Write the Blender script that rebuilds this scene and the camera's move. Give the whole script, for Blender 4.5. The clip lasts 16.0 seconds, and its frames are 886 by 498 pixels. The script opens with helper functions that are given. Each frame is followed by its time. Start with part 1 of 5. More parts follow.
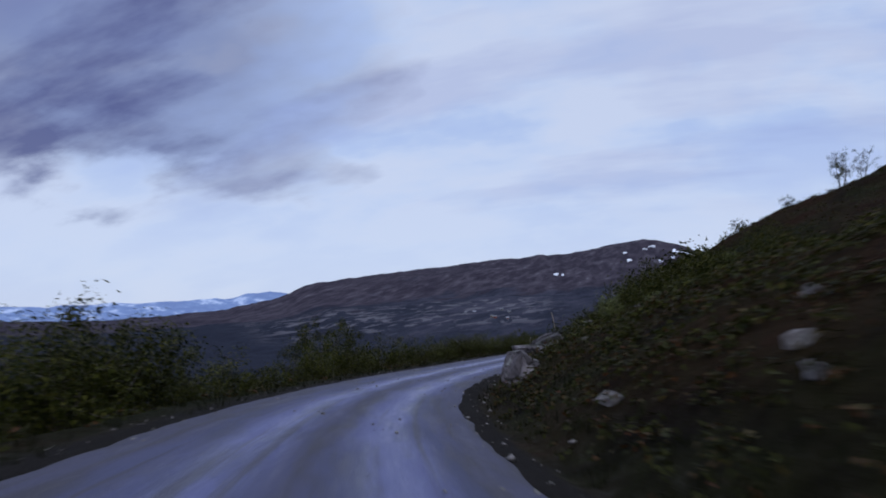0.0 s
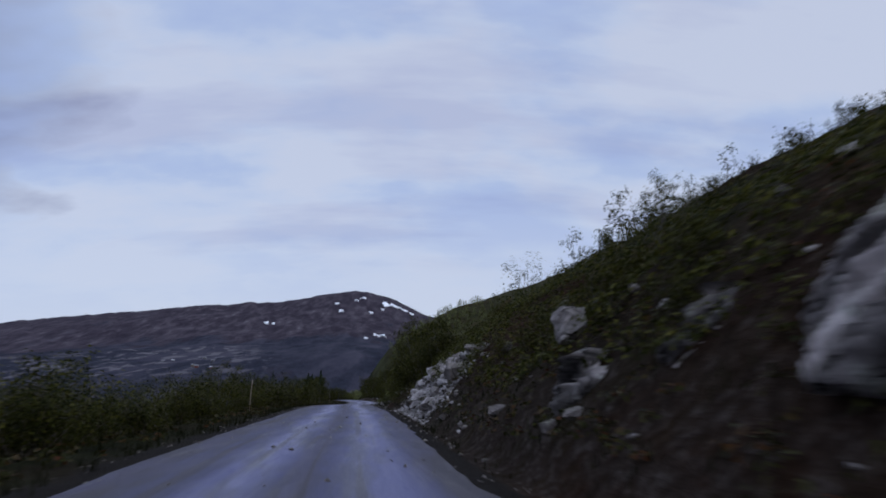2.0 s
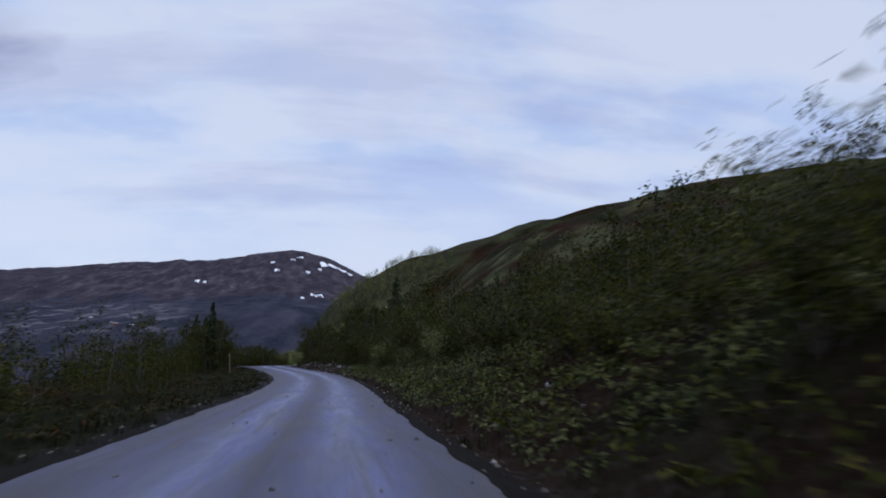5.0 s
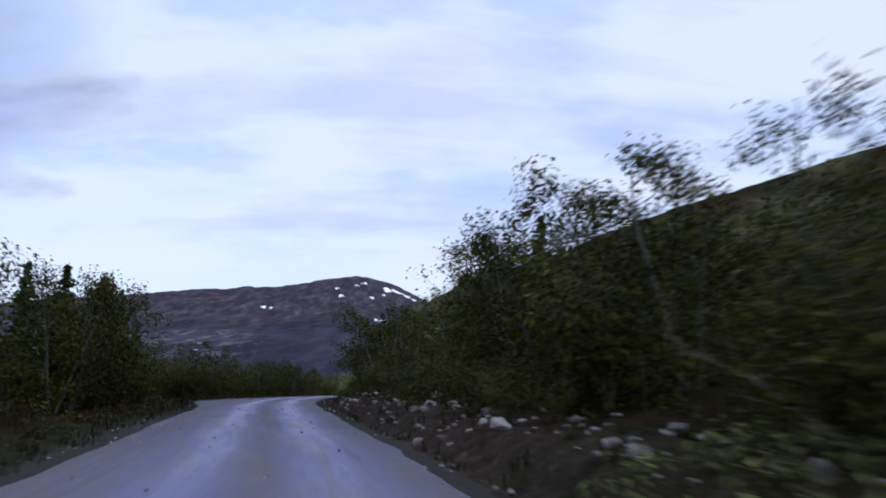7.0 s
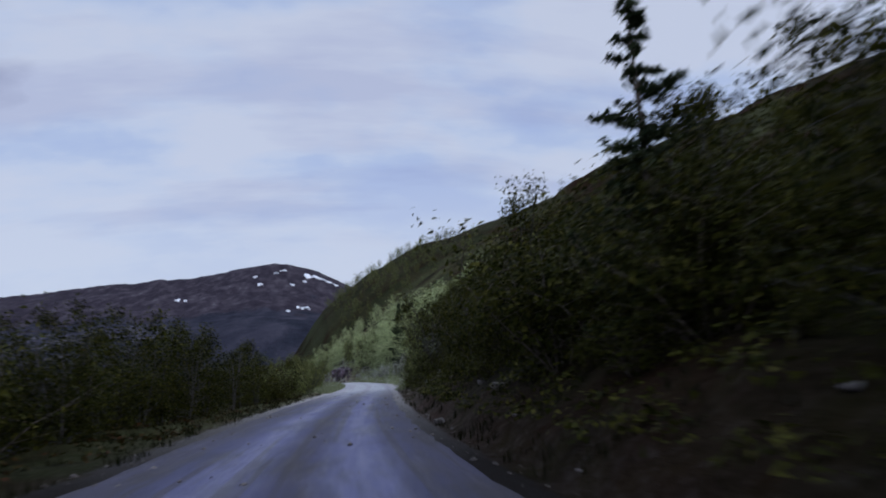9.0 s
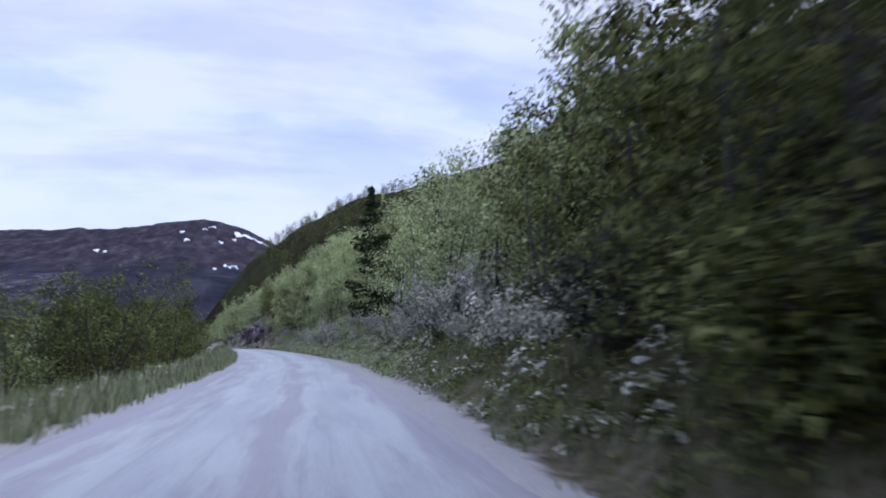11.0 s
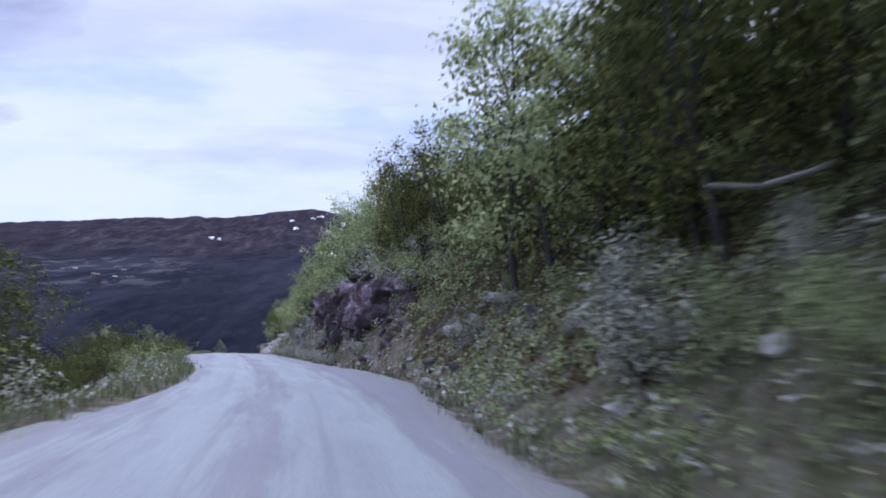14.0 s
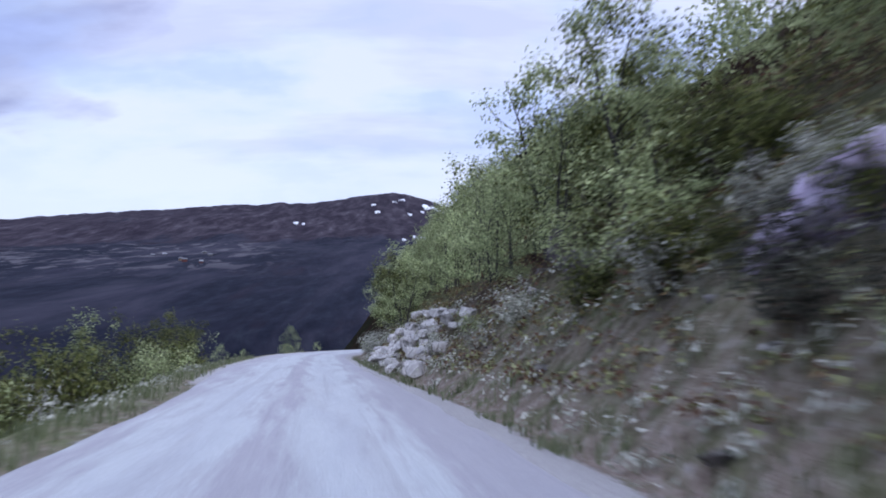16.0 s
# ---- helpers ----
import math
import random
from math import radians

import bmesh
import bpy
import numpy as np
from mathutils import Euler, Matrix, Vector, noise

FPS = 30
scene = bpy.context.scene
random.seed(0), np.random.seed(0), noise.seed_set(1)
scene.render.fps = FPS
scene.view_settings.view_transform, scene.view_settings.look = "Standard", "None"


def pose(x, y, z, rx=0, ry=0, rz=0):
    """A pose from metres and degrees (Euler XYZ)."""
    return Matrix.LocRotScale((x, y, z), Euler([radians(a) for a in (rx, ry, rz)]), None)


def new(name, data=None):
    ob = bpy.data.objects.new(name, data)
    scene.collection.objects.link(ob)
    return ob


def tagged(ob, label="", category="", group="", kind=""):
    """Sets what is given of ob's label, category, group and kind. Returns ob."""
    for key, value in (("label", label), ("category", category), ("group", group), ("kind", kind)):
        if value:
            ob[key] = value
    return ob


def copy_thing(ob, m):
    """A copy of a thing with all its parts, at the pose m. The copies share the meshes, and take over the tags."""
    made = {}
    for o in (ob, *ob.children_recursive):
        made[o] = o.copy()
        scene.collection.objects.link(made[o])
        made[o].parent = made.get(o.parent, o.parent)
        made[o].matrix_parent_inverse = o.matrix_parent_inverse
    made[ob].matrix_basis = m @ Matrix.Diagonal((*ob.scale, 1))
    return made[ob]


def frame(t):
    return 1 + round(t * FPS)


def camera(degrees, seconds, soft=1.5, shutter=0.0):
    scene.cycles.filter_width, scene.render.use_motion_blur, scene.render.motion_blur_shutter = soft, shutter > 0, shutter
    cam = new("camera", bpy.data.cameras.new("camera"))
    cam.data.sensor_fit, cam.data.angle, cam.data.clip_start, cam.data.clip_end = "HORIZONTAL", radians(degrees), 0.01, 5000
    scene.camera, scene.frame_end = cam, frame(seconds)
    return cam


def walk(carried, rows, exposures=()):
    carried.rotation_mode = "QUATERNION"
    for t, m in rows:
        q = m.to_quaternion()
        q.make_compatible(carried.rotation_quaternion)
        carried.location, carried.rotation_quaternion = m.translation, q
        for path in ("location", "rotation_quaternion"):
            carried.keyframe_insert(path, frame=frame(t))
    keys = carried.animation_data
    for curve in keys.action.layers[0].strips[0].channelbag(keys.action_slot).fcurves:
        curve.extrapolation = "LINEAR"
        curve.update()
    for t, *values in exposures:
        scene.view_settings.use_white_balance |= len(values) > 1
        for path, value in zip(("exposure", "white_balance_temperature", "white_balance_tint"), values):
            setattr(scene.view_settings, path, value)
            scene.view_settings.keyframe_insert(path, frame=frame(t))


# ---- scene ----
cam = camera(63.0, 16.0, soft=1.8, shutter=0.2)
PATH = [
    (0, 0.000, 0.000, 0.000, 96.19, 0.59, 18.35),
    (0.5, -5.470, 12.330, -0.419, 95.50, 1.14, 10.81),
    (1, -8.786, 25.397, -0.751, 97.45, 1.89, -2.17),
    (1.5, -10.393, 38.798, -1.002, 98.74, -0.72, -4.95),
    (2, -11.598, 52.244, -1.192, 99.93, 0.53, -4.30),
    (2.5, -12.437, 65.717, -1.360, 98.52, 0.33, -8.05),
    (3, -12.901, 79.209, -1.552, 98.91, -0.43, -8.17),
    (3.5, -13.543, 92.694, -1.813, 97.89, -1.48, -5.93),
    (4, -14.309, 106.172, -2.167, 97.16, -0.55, -6.84),
    (4.5, -14.862, 119.660, -2.596, 97.00, -0.30, -8.00),
    (5, -15.129, 133.157, -3.065, 97.00, 0.00, -9.30),
    (5.5, -15.098, 146.657, -3.549, 97.00, 0.50, -10.60),
    (6, -14.871, 160.155, -4.002, 97.00, 1.00, -11.20),
    (6.5, -14.807, 173.654, -4.378, 97.25, 1.55, -9.54),
    (7, -15.520, 187.132, -4.672, 99.07, -0.09, -4.31),
    (7.5, -17.231, 200.521, -4.916, 99.21, 0.61, -0.35),
    (8, -19.403, 213.845, -5.166, 98.83, 1.36, 0.15),
    (8.5, -21.027, 227.243, -5.496, 96.88, 2.55, -5.33),
    (9, -21.518, 240.731, -5.932, 97.52, 3.39, -10.25),
    (9.5, -21.095, 254.222, -6.426, 97.20, 2.50, -13.20),
    (10, -20.125, 267.687, -6.930, 96.50, 1.50, -14.80),
    (10.5, -18.857, 281.127, -7.427, 95.70, 0.60, -15.70),
    (11, -17.474, 294.556, -7.914, 95.10, 0.00, -15.80),
    (11.5, -16.145, 307.991, -8.389, 94.90, -0.33, -15.23),
    (12, -15.036, 321.445, -8.852, 94.94, -0.41, -14.00),
    (12.5, -14.374, 334.927, -9.300, 95.13, -0.79, -11.48),
    (13, -14.380, 348.426, -9.742, 95.13, -2.09, -7.94),
    (13.5, -14.840, 361.918, -10.199, 94.71, -1.21, -7.41),
    (14, -15.376, 375.407, -10.695, 94.45, -1.44, -7.78),
    (14.5, -16.182, 388.882, -11.239, 94.87, 0.02, -5.68),
    (15, -17.895, 402.269, -11.847, 94.61, -1.58, 0.89),
    (15.5, -20.159, 415.578, -12.556, 92.80, 0.39, -0.48),
    (16, -22.251, 428.915, -13.382, 92.98, -0.85, -1.40),
]
EXPOSURES = [(0, 0.1, 6250, 10), (1.0, 0.05, 6350, 10), (2.5, 0.0, 6480, 10), (4.2, 0.0, 6480, 10), (5.3, 0.3, 6450, 10), (6.3, 0.55, 6400, 10), (7.0, 0.52, 6400, 10), (7.4, 0.1, 6450, 10), (9.2, 0.0, 6480, 10), (10.2, 0.25, 6250, 10), (11.2, 0.54, 6190, 16), (16, 0.54, 6190, 16)]
walk(cam, [(r[0], pose(*r[1:])) for r in PATH], EXPOSURES)

# ---------------------------------------------------------------- world and sun
SUN_EL, SUN_AZ = 38.0, 150.0
world = bpy.data.worlds.new("overcast_sky")
scene.world = world
world.use_nodes = True
wt = world.node_tree
wt.nodes.clear()


def wnode(kind, **values):
    n = wt.nodes.new(kind)
    for k, v in values.items():
        n.inputs[k].default_value = v
    return n


def wmath(op, a, b=None, c=None):
    n = wt.nodes.new("ShaderNodeMath")
    n.operation = op
    for i, v in enumerate((a, b, c)):
        if v is None:
            continue
        if isinstance(v, (int, float)):
            n.inputs[i].default_value = v
        else:
            wt.links.new(v, n.inputs[i])
    return n.outputs[0]


def wramp(fac, stops):
    n = wt.nodes.new("ShaderNodeValToRGB")
    el = n.color_ramp.elements
    while len(el) < len(stops):
        el.new(0.5)
    for e, (p, c) in zip(el, stops):
        e.position, e.color = p, (*c, 1)
    wt.links.new(fac, n.inputs[0])
    return n.outputs[0]


def wmix(fac, a, b, blend="MIX"):
    n = wt.nodes.new("ShaderNodeMixRGB")
    n.blend_type = blend
    for i, v in enumerate((fac, a, b)):
        if isinstance(v, (int, float)):
            n.inputs[i].default_value = v
        elif isinstance(v, tuple):
            n.inputs[i].default_value = (*v, 1)
        else:
            wt.links.new(v, n.inputs[i])
    return n.outputs[0]


sky = wt.nodes.new("ShaderNodeTexSky")
sky.sky_type, sky.sun_disc = "NISHITA", False
sky.sun_elevation, sky.sun_rotation = radians(SUN_EL), radians(SUN_AZ)
sky_dim = wmix(1.0, sky.outputs[0], (0.085, 0.085, 0.085), "MULTIPLY")
coord = wt.nodes.new("ShaderNodeTexCoord")
sep = wt.nodes.new("ShaderNodeSeparateXYZ")
wt.links.new(coord.outputs["Generated"], sep.inputs[0])
up = wmath("MAXIMUM", sep.outputs["Z"], 0.0)
flat = wmath("ADD", up, 0.36)
cloud_at = wt.nodes.new("ShaderNodeCombineXYZ")
wt.links.new(wmath("DIVIDE", sep.outputs["X"], flat), cloud_at.inputs[0])
wt.links.new(wmath("DIVIDE", sep.outputs["Y"], flat), cloud_at.inputs[1])


def wnoise(scale, detail, rough, shift, stretch=(1, 1, 1)):
    m = wt.nodes.new("ShaderNodeMapping")
    m.inputs["Location"].default_value = shift
    m.inputs["Scale"].default_value = stretch
    wt.links.new(cloud_at.outputs[0], m.inputs[0])
    n = wnode("ShaderNodeTexNoise", Scale=scale, Detail=detail, Roughness=rough)
    wt.links.new(m.outputs[0], n.inputs["Vector"])
    return n.outputs["Fac"]


big = wnoise(1.15, 5, 0.55, (3.1, 0.4, 0), (0.8, 1.0, 1))
small = wnoise(3.0, 7, 0.52, (0.7, 2.2, 0), (0.8, 1.3, 1))
cover = wmath("ADD", wmath("MULTIPLY", big, 0.5), wmath("MULTIPLY", small, 0.5))
# the heavy dark bank that hangs over the valley to the west
west = wmath("ADD", wmath("MULTIPLY", sep.outputs["X"], -0.766), wmath("MULTIPLY", sep.outputs["Y"], 0.643))
hang = wmath("ADD", west, wmath("MULTIPLY", up, 0.45))
bank = wmath("MULTIPLY", wmath("SUBTRACT", wmath("ADD", hang, wmath("MULTIPLY", wmath("SUBTRACT", small, 0.5), 0.22)), 0.985), 12.0)
bank_n = wt.nodes.new("ShaderNodeClamp")
wt.links.new(bank, bank_n.inputs[0])
high = wt.nodes.new("ShaderNodeMapRange")
high.interpolation_type = "SMOOTHSTEP"
high.inputs[1].default_value, high.inputs[2].default_value = 0.165, 0.215
wt.links.new(wmath("ADD", up, wmath("MULTIPLY", wmath("SUBTRACT", small, 0.5), 0.28)), high.inputs[0])
folds = wramp(wnoise(2.4, 6, 0.55, (5.7, 1.9, 0), (0.6, 1.5, 1)), [(0.42, (0.62, 0.62, 0.62)), (0.56, (1, 1, 1))])
heavy = wmath("MULTIPLY", wmath("MULTIPLY", bank_n.outputs[0], high.outputs[0]), wmath("MULTIPLY", folds, 0.93))
layer = wramp(cover, [(0.40, (0.40, 0.50, 0.79)), (0.46, (0.46, 0.56, 0.81)), (0.495, (0.54, 0.625, 0.83)), (0.54, (0.59, 0.65, 0.82))])
veil = wnode("ShaderNodeMapRange")
veil.inputs[1].default_value, veil.inputs[2].default_value = 0.10, 0.26
wt.links.new(up, veil.inputs[0])
layer = wmix(wmath("MULTIPLY", wmath("SUBTRACT", 1.0, veil.outputs[0]), 0.75), layer, (0.58, 0.645, 0.83))
streak = wnoise(2.0, 5, 0.55, (0.2, 5.3, 0), (0.55, 1.9, 1))
streak_on = wramp(streak, [(0.50, (0, 0, 0)), (0.62, (1, 1, 1))])
band = wt.nodes.new("ShaderNodeMapRange")
band.inputs[1].default_value, band.inputs[2].default_value = 0.13, 0.19
wt.links.new(up, band.inputs[0])
layer = wmix(wmath("MULTIPLY", wmath("MULTIPLY", streak_on, 0.34), band.outputs[0]), layer, (0.29, 0.33, 0.60))
layer = wmix(heavy, layer, (0.062, 0.062, 0.20))
# an overcast sky is brightest overhead
over = wt.nodes.new("ShaderNodeMapRange")
over.interpolation_type = "SMOOTHSTEP"
over.inputs[1].default_value, over.inputs[2].default_value = 0.46, 0.76
wt.links.new(up, over.inputs[0])
whole = wmix(0.86, sky_dim, layer)
# the far ground seen below the horizon
below = wt.nodes.new("ShaderNodeMapRange")
below.inputs[1].default_value, below.inputs[2].default_value = -0.03, 0.0
wt.links.new(sep.outputs["Z"], below.inputs[0])
whole = wmix(below.outputs[0], (0.05, 0.055, 0.07), whole)
bg = wnode("ShaderNodeBackground", Strength=1.0)
wt.links.new(whole, bg.inputs[0])
wt.links.new(wmath("ADD", wmath("MULTIPLY", over.outputs[0], 1.2), 1.0), bg.inputs[1])
wout = wt.nodes.new("ShaderNodeOutputWorld")
wt.links.new(bg.outputs[0], wout.inputs[0])

sun = new("sun", bpy.data.lights.new("sun", "SUN"))
sun.data.energy, sun.data.angle, sun.data.color = 0.5, radians(25), (1.0, 0.95, 0.88)
sun.rotation_euler = (radians(90 - SUN_EL), 0, radians(180 - SUN_AZ))
tagged(sun, kind="light")

# ---------------------------------------------------------------- materials


class Mat:
    """A node material with a few shorthands."""

    def __init__(self, name):
        self.m = bpy.data.materials.new(name)
        self.m.use_nodes = True
        self.t = self.m.node_tree
        self.t.nodes.clear()
        self.out = self.t.nodes.new("ShaderNodeOutputMaterial")
        self.co = self.t.nodes.new("ShaderNodeTexCoord")
        self.geo = self.t.nodes.new("ShaderNodeNewGeometry")

    def link(self, a, b):
        self.t.links.new(a, b)

    def put(self, socket, v):
        if isinstance(v, (int, float)):
            socket.default_value = v
        elif isinstance(v, tuple):
            socket.default_value = (*v, 1) if len(v) == 3 and socket.type == "RGBA" else v
        else:
            self.link(v, socket)

    def noise(self, scale, detail=4, rough=0.55, distort=0.0, stretch=None, space="Object"):
        n = self.t.nodes.new("ShaderNodeTexNoise")
        n.inputs["Scale"].default_value, n.inputs["Detail"].default_value = scale, detail
        n.inputs["Roughness"].default_value, n.inputs["Distortion"].default_value = rough, distort
        src = self.geo.outputs["Position"] if space == "World" else self.co.outputs[space]
        if stretch:
            mp = self.t.nodes.new("ShaderNodeMapping")
            mp.inputs["Scale"].default_value = stretch
            self.link(src, mp.inputs[0])
            src = mp.outputs[0]
        self.link(src, n.inputs["Vector"])
        return n.outputs["Fac"]

    def run(self, scale, along_road, detail, rough):
        """Noise drawn out along the road."""
        line = self.t.nodes.new("ShaderNodeCombineXYZ")
        self.link(self.attr("across"), line.inputs[0])
        self.link(self.math("MULTIPLY", self.attr("station"), along_road), line.inputs[1])
        n = self.t.nodes.new("ShaderNodeTexNoise")
        n.inputs["Scale"].default_value, n.inputs["Detail"].default_value, n.inputs["Roughness"].default_value = scale, detail, rough
        self.link(line.outputs[0], n.inputs["Vector"])
        return n.outputs["Fac"]

    def voronoi(self, scale, space="Object", feature="F1", out="Distance"):
        n = self.t.nodes.new("ShaderNodeTexVoronoi")
        n.feature = feature
        n.inputs["Scale"].default_value = scale
        self.link(self.geo.outputs["Position"] if space == "World" else self.co.outputs[space], n.inputs["Vector"])
        return n.outputs[out]

    def ramp(self, fac, stops):
        n = self.t.nodes.new("ShaderNodeValToRGB")
        el = n.color_ramp.elements
        while len(el) < len(stops):
            el.new(0.5)
        for e, (p, c) in zip(el, stops):
            e.position, e.color = p, ((c, c, c, 1) if isinstance(c, (int, float)) else (*c, 1))
        self.link(fac, n.inputs[0])
        return n.outputs[0]

    def mix(self, fac, a, b, blend="MIX"):
        n = self.t.nodes.new("ShaderNodeMixRGB")
        n.blend_type = blend
        for s, v in zip(n.inputs, (fac, a, b)):
            self.put(s, v)
        return n.outputs[0]

    def math(self, op, a, b=0.0):
        n = self.t.nodes.new("ShaderNodeMath")
        n.operation = op
        self.put(n.inputs[0], a)
        self.put(n.inputs[1], b)
        return n.outputs[0]

    def attr(self, name):
        n = self.t.nodes.new("ShaderNodeAttribute")
        n.attribute_name = name
        return n.outputs["Fac"]

    def island(self):
        return self.geo.outputs["Random Per Island"]

    def each(self):
        return self.t.nodes.new("ShaderNodeObjectInfo").outputs["Random"]

    def bump(self, height, strength=0.5, distance=0.05):
        n = self.t.nodes.new("ShaderNodeBump")
        n.inputs["Strength"].default_value, n.inputs["Distance"].default_value = strength, distance
        self.link(height, n.inputs["Height"])
        return n.outputs[0]

    def done(self, colour, rough=0.8, normal=None, metal=0.0, spec=0.4, translucent=0.0, emit=None):
        p = self.t.nodes.new("ShaderNodeBsdfPrincipled")
        self.put(p.inputs["Base Color"], colour)
        self.put(p.inputs["Roughness"], rough)
        self.put(p.inputs["Metallic"], metal)
        self.put(p.inputs["Specular IOR Level"], spec)
        if normal is not None:
            self.link(normal, p.inputs["Normal"])
        if emit:
            self.put(p.inputs["Emission Color"], emit[0])
            p.inputs["Emission Strength"].default_value = emit[1]
        shader = p.outputs[0]
        if translucent:
            tr = self.t.nodes.new("ShaderNodeBsdfTranslucent")
            self.put(tr.inputs[0], colour)
            mx = self.t.nodes.new("ShaderNodeMixShader")
            mx.inputs[0].default_value = translucent
            self.link(shader, mx.inputs[1])
            self.link(tr.outputs[0], mx.inputs[2])
            shader = mx.outputs[0]
        self.link(shader, self.out.inputs[0])
        return self.m


def ground_material():
    k = Mat("heath_ground")
    wide, mid, fine = k.noise(0.09, 4), k.noise(0.7, 5, 0.6), k.noise(6.0, 5, 0.65)
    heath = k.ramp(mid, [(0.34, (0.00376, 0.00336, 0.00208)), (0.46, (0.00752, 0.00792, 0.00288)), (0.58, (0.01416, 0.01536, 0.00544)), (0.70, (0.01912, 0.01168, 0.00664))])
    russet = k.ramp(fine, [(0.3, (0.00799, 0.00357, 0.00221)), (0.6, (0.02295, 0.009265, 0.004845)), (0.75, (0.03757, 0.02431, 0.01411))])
    # turf is toned for dim light, lush turf brightened for the lit stretch
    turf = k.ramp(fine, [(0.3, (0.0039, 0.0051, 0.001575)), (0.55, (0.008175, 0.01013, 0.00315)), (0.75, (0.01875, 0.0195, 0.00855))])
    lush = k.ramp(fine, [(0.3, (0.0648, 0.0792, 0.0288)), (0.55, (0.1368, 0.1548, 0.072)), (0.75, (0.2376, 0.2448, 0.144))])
    turf = k.mix(k.attr("lit_tone"), turf, lush)
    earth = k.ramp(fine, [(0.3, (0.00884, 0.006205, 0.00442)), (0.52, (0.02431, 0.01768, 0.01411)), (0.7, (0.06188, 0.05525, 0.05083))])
    colour = k.mix(k.ramp(wide, [(0.42, 0.0), (0.60, 1.0)]), heath, russet)
    colour = k.mix(k.math("MULTIPLY", k.attr("green"), k.ramp(mid, [(0.30, 0.35), (0.55, 1.0)])), colour, turf)
    bare = k.math("MULTIPLY", k.attr("bare"), k.ramp(k.noise(1.8, 4, 0.6), [(0.35, 0.2), (0.55, 1.0)]))
    # the same earth in a colour painted as if brightly lit
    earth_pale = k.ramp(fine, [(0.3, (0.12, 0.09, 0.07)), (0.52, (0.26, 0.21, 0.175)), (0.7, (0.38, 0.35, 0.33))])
    colour = k.mix(bare, colour, k.mix(k.attr("lit_tone"), earth, earth_pale))
    # one grit twice: a dim-light colour and a bright-light colour
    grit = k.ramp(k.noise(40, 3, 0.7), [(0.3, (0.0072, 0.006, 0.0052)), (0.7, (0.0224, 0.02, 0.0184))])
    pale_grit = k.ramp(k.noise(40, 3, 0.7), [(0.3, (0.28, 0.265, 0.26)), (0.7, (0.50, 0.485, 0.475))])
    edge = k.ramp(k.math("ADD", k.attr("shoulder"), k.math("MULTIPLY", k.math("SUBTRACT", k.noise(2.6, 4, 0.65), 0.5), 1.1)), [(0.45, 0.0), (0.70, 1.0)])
    colour = k.mix(edge, colour, k.mix(k.attr("lit_tone"), grit, pale_grit))
    relief = k.math("ADD", fine, k.math("MULTIPLY", k.noise(28, 3, 0.6), 0.5))
    return k.done(colour, 0.95, k.bump(relief, 0.9, 0.12), spec=0.02)


def road_material():
    k = Mat("packed_gravel")
    stone = k.voronoi(42)
    fine = k.noise(55, 3, 0.7)
    mid = k.run(2.6, 0.09, 7, 0.68)
    # gravel toned for dim light, with the sky's blue in its colour
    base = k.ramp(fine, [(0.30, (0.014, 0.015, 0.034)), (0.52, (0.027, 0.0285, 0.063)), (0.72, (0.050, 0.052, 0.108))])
    # the same gravel again in a paler, brightly lit tone
    lit_tone = k.ramp(fine, [(0.30, (0.46, 0.475, 0.475)), (0.52, (0.58, 0.60, 0.60)), (0.72, (0.66, 0.68, 0.68))])
    base = k.mix(k.attr("lit_tone"), base, lit_tone)
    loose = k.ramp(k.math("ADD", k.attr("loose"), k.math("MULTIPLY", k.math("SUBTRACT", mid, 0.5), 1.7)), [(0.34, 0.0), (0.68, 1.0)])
    colour = k.mix(k.math("MULTIPLY", loose, 0.92), base, k.mix(k.attr("lit_tone"), (0.0215, 0.0165, 0.015), (0.44, 0.425, 0.455)))
    colour = k.mix(k.ramp(mid, [(0.48, 0.0), (0.70, 0.40)]), colour, k.mix(k.attr("lit_tone"), (0.027, 0.022, 0.02), (0.34, 0.33, 0.35)))
    # wet patches, chiefly in the wheel tracks, the sky's blue sheen painted in, and thin ruts of brown grit
    dim_tone = k.math("SUBTRACT", 1.0, k.attr("lit_tone"))
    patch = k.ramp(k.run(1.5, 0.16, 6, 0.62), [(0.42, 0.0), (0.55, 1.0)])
    wheel = k.math("MULTIPLY", k.math("MULTIPLY", k.math("ADD", k.attr("worn"), 0.30), k.math("ADD", 0.30, k.math("MULTIPLY", patch, 0.70))), dim_tone)
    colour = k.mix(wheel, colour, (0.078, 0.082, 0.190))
    rut = k.ramp(k.run(3.4, 0.016, 3, 0.5), [(0.57, 0.0), (0.63, 1.0)])
    colour = k.mix(k.math("MULTIPLY", rut, k.math("ADD", 0.22, k.math("MULTIPLY", dim_tone, 0.43))), colour, k.mix(k.attr("lit_tone"), (0.030, 0.025, 0.028), (0.33, 0.32, 0.345)))
    colour = k.mix(0.35, colour, k.ramp(stone, [(0.0, 0.42), (0.6, 0.10)]), "OVERLAY")
    wet = k.math("MULTIPLY", k.ramp(k.math("ADD", k.math("MULTIPLY", mid, 0.8), k.math("MULTIPLY", k.attr("worn"), 0.40)), [(0.40, 0.0), (0.85, 1.0)]), k.math("SUBTRACT", 1.0, k.math("MULTIPLY", k.attr("lit_tone"), 0.7)))
    rough = k.math("SUBTRACT", 0.78, k.math("MULTIPLY", wet, 0.42))
    relief = k.math("ADD", k.math("MULTIPLY", fine, 0.6), k.math("ADD", k.math("MULTIPLY", stone, 0.8), mid))
    return k.done(colour, rough, k.bump(relief, 0.45, 0.02), spec=0.3)


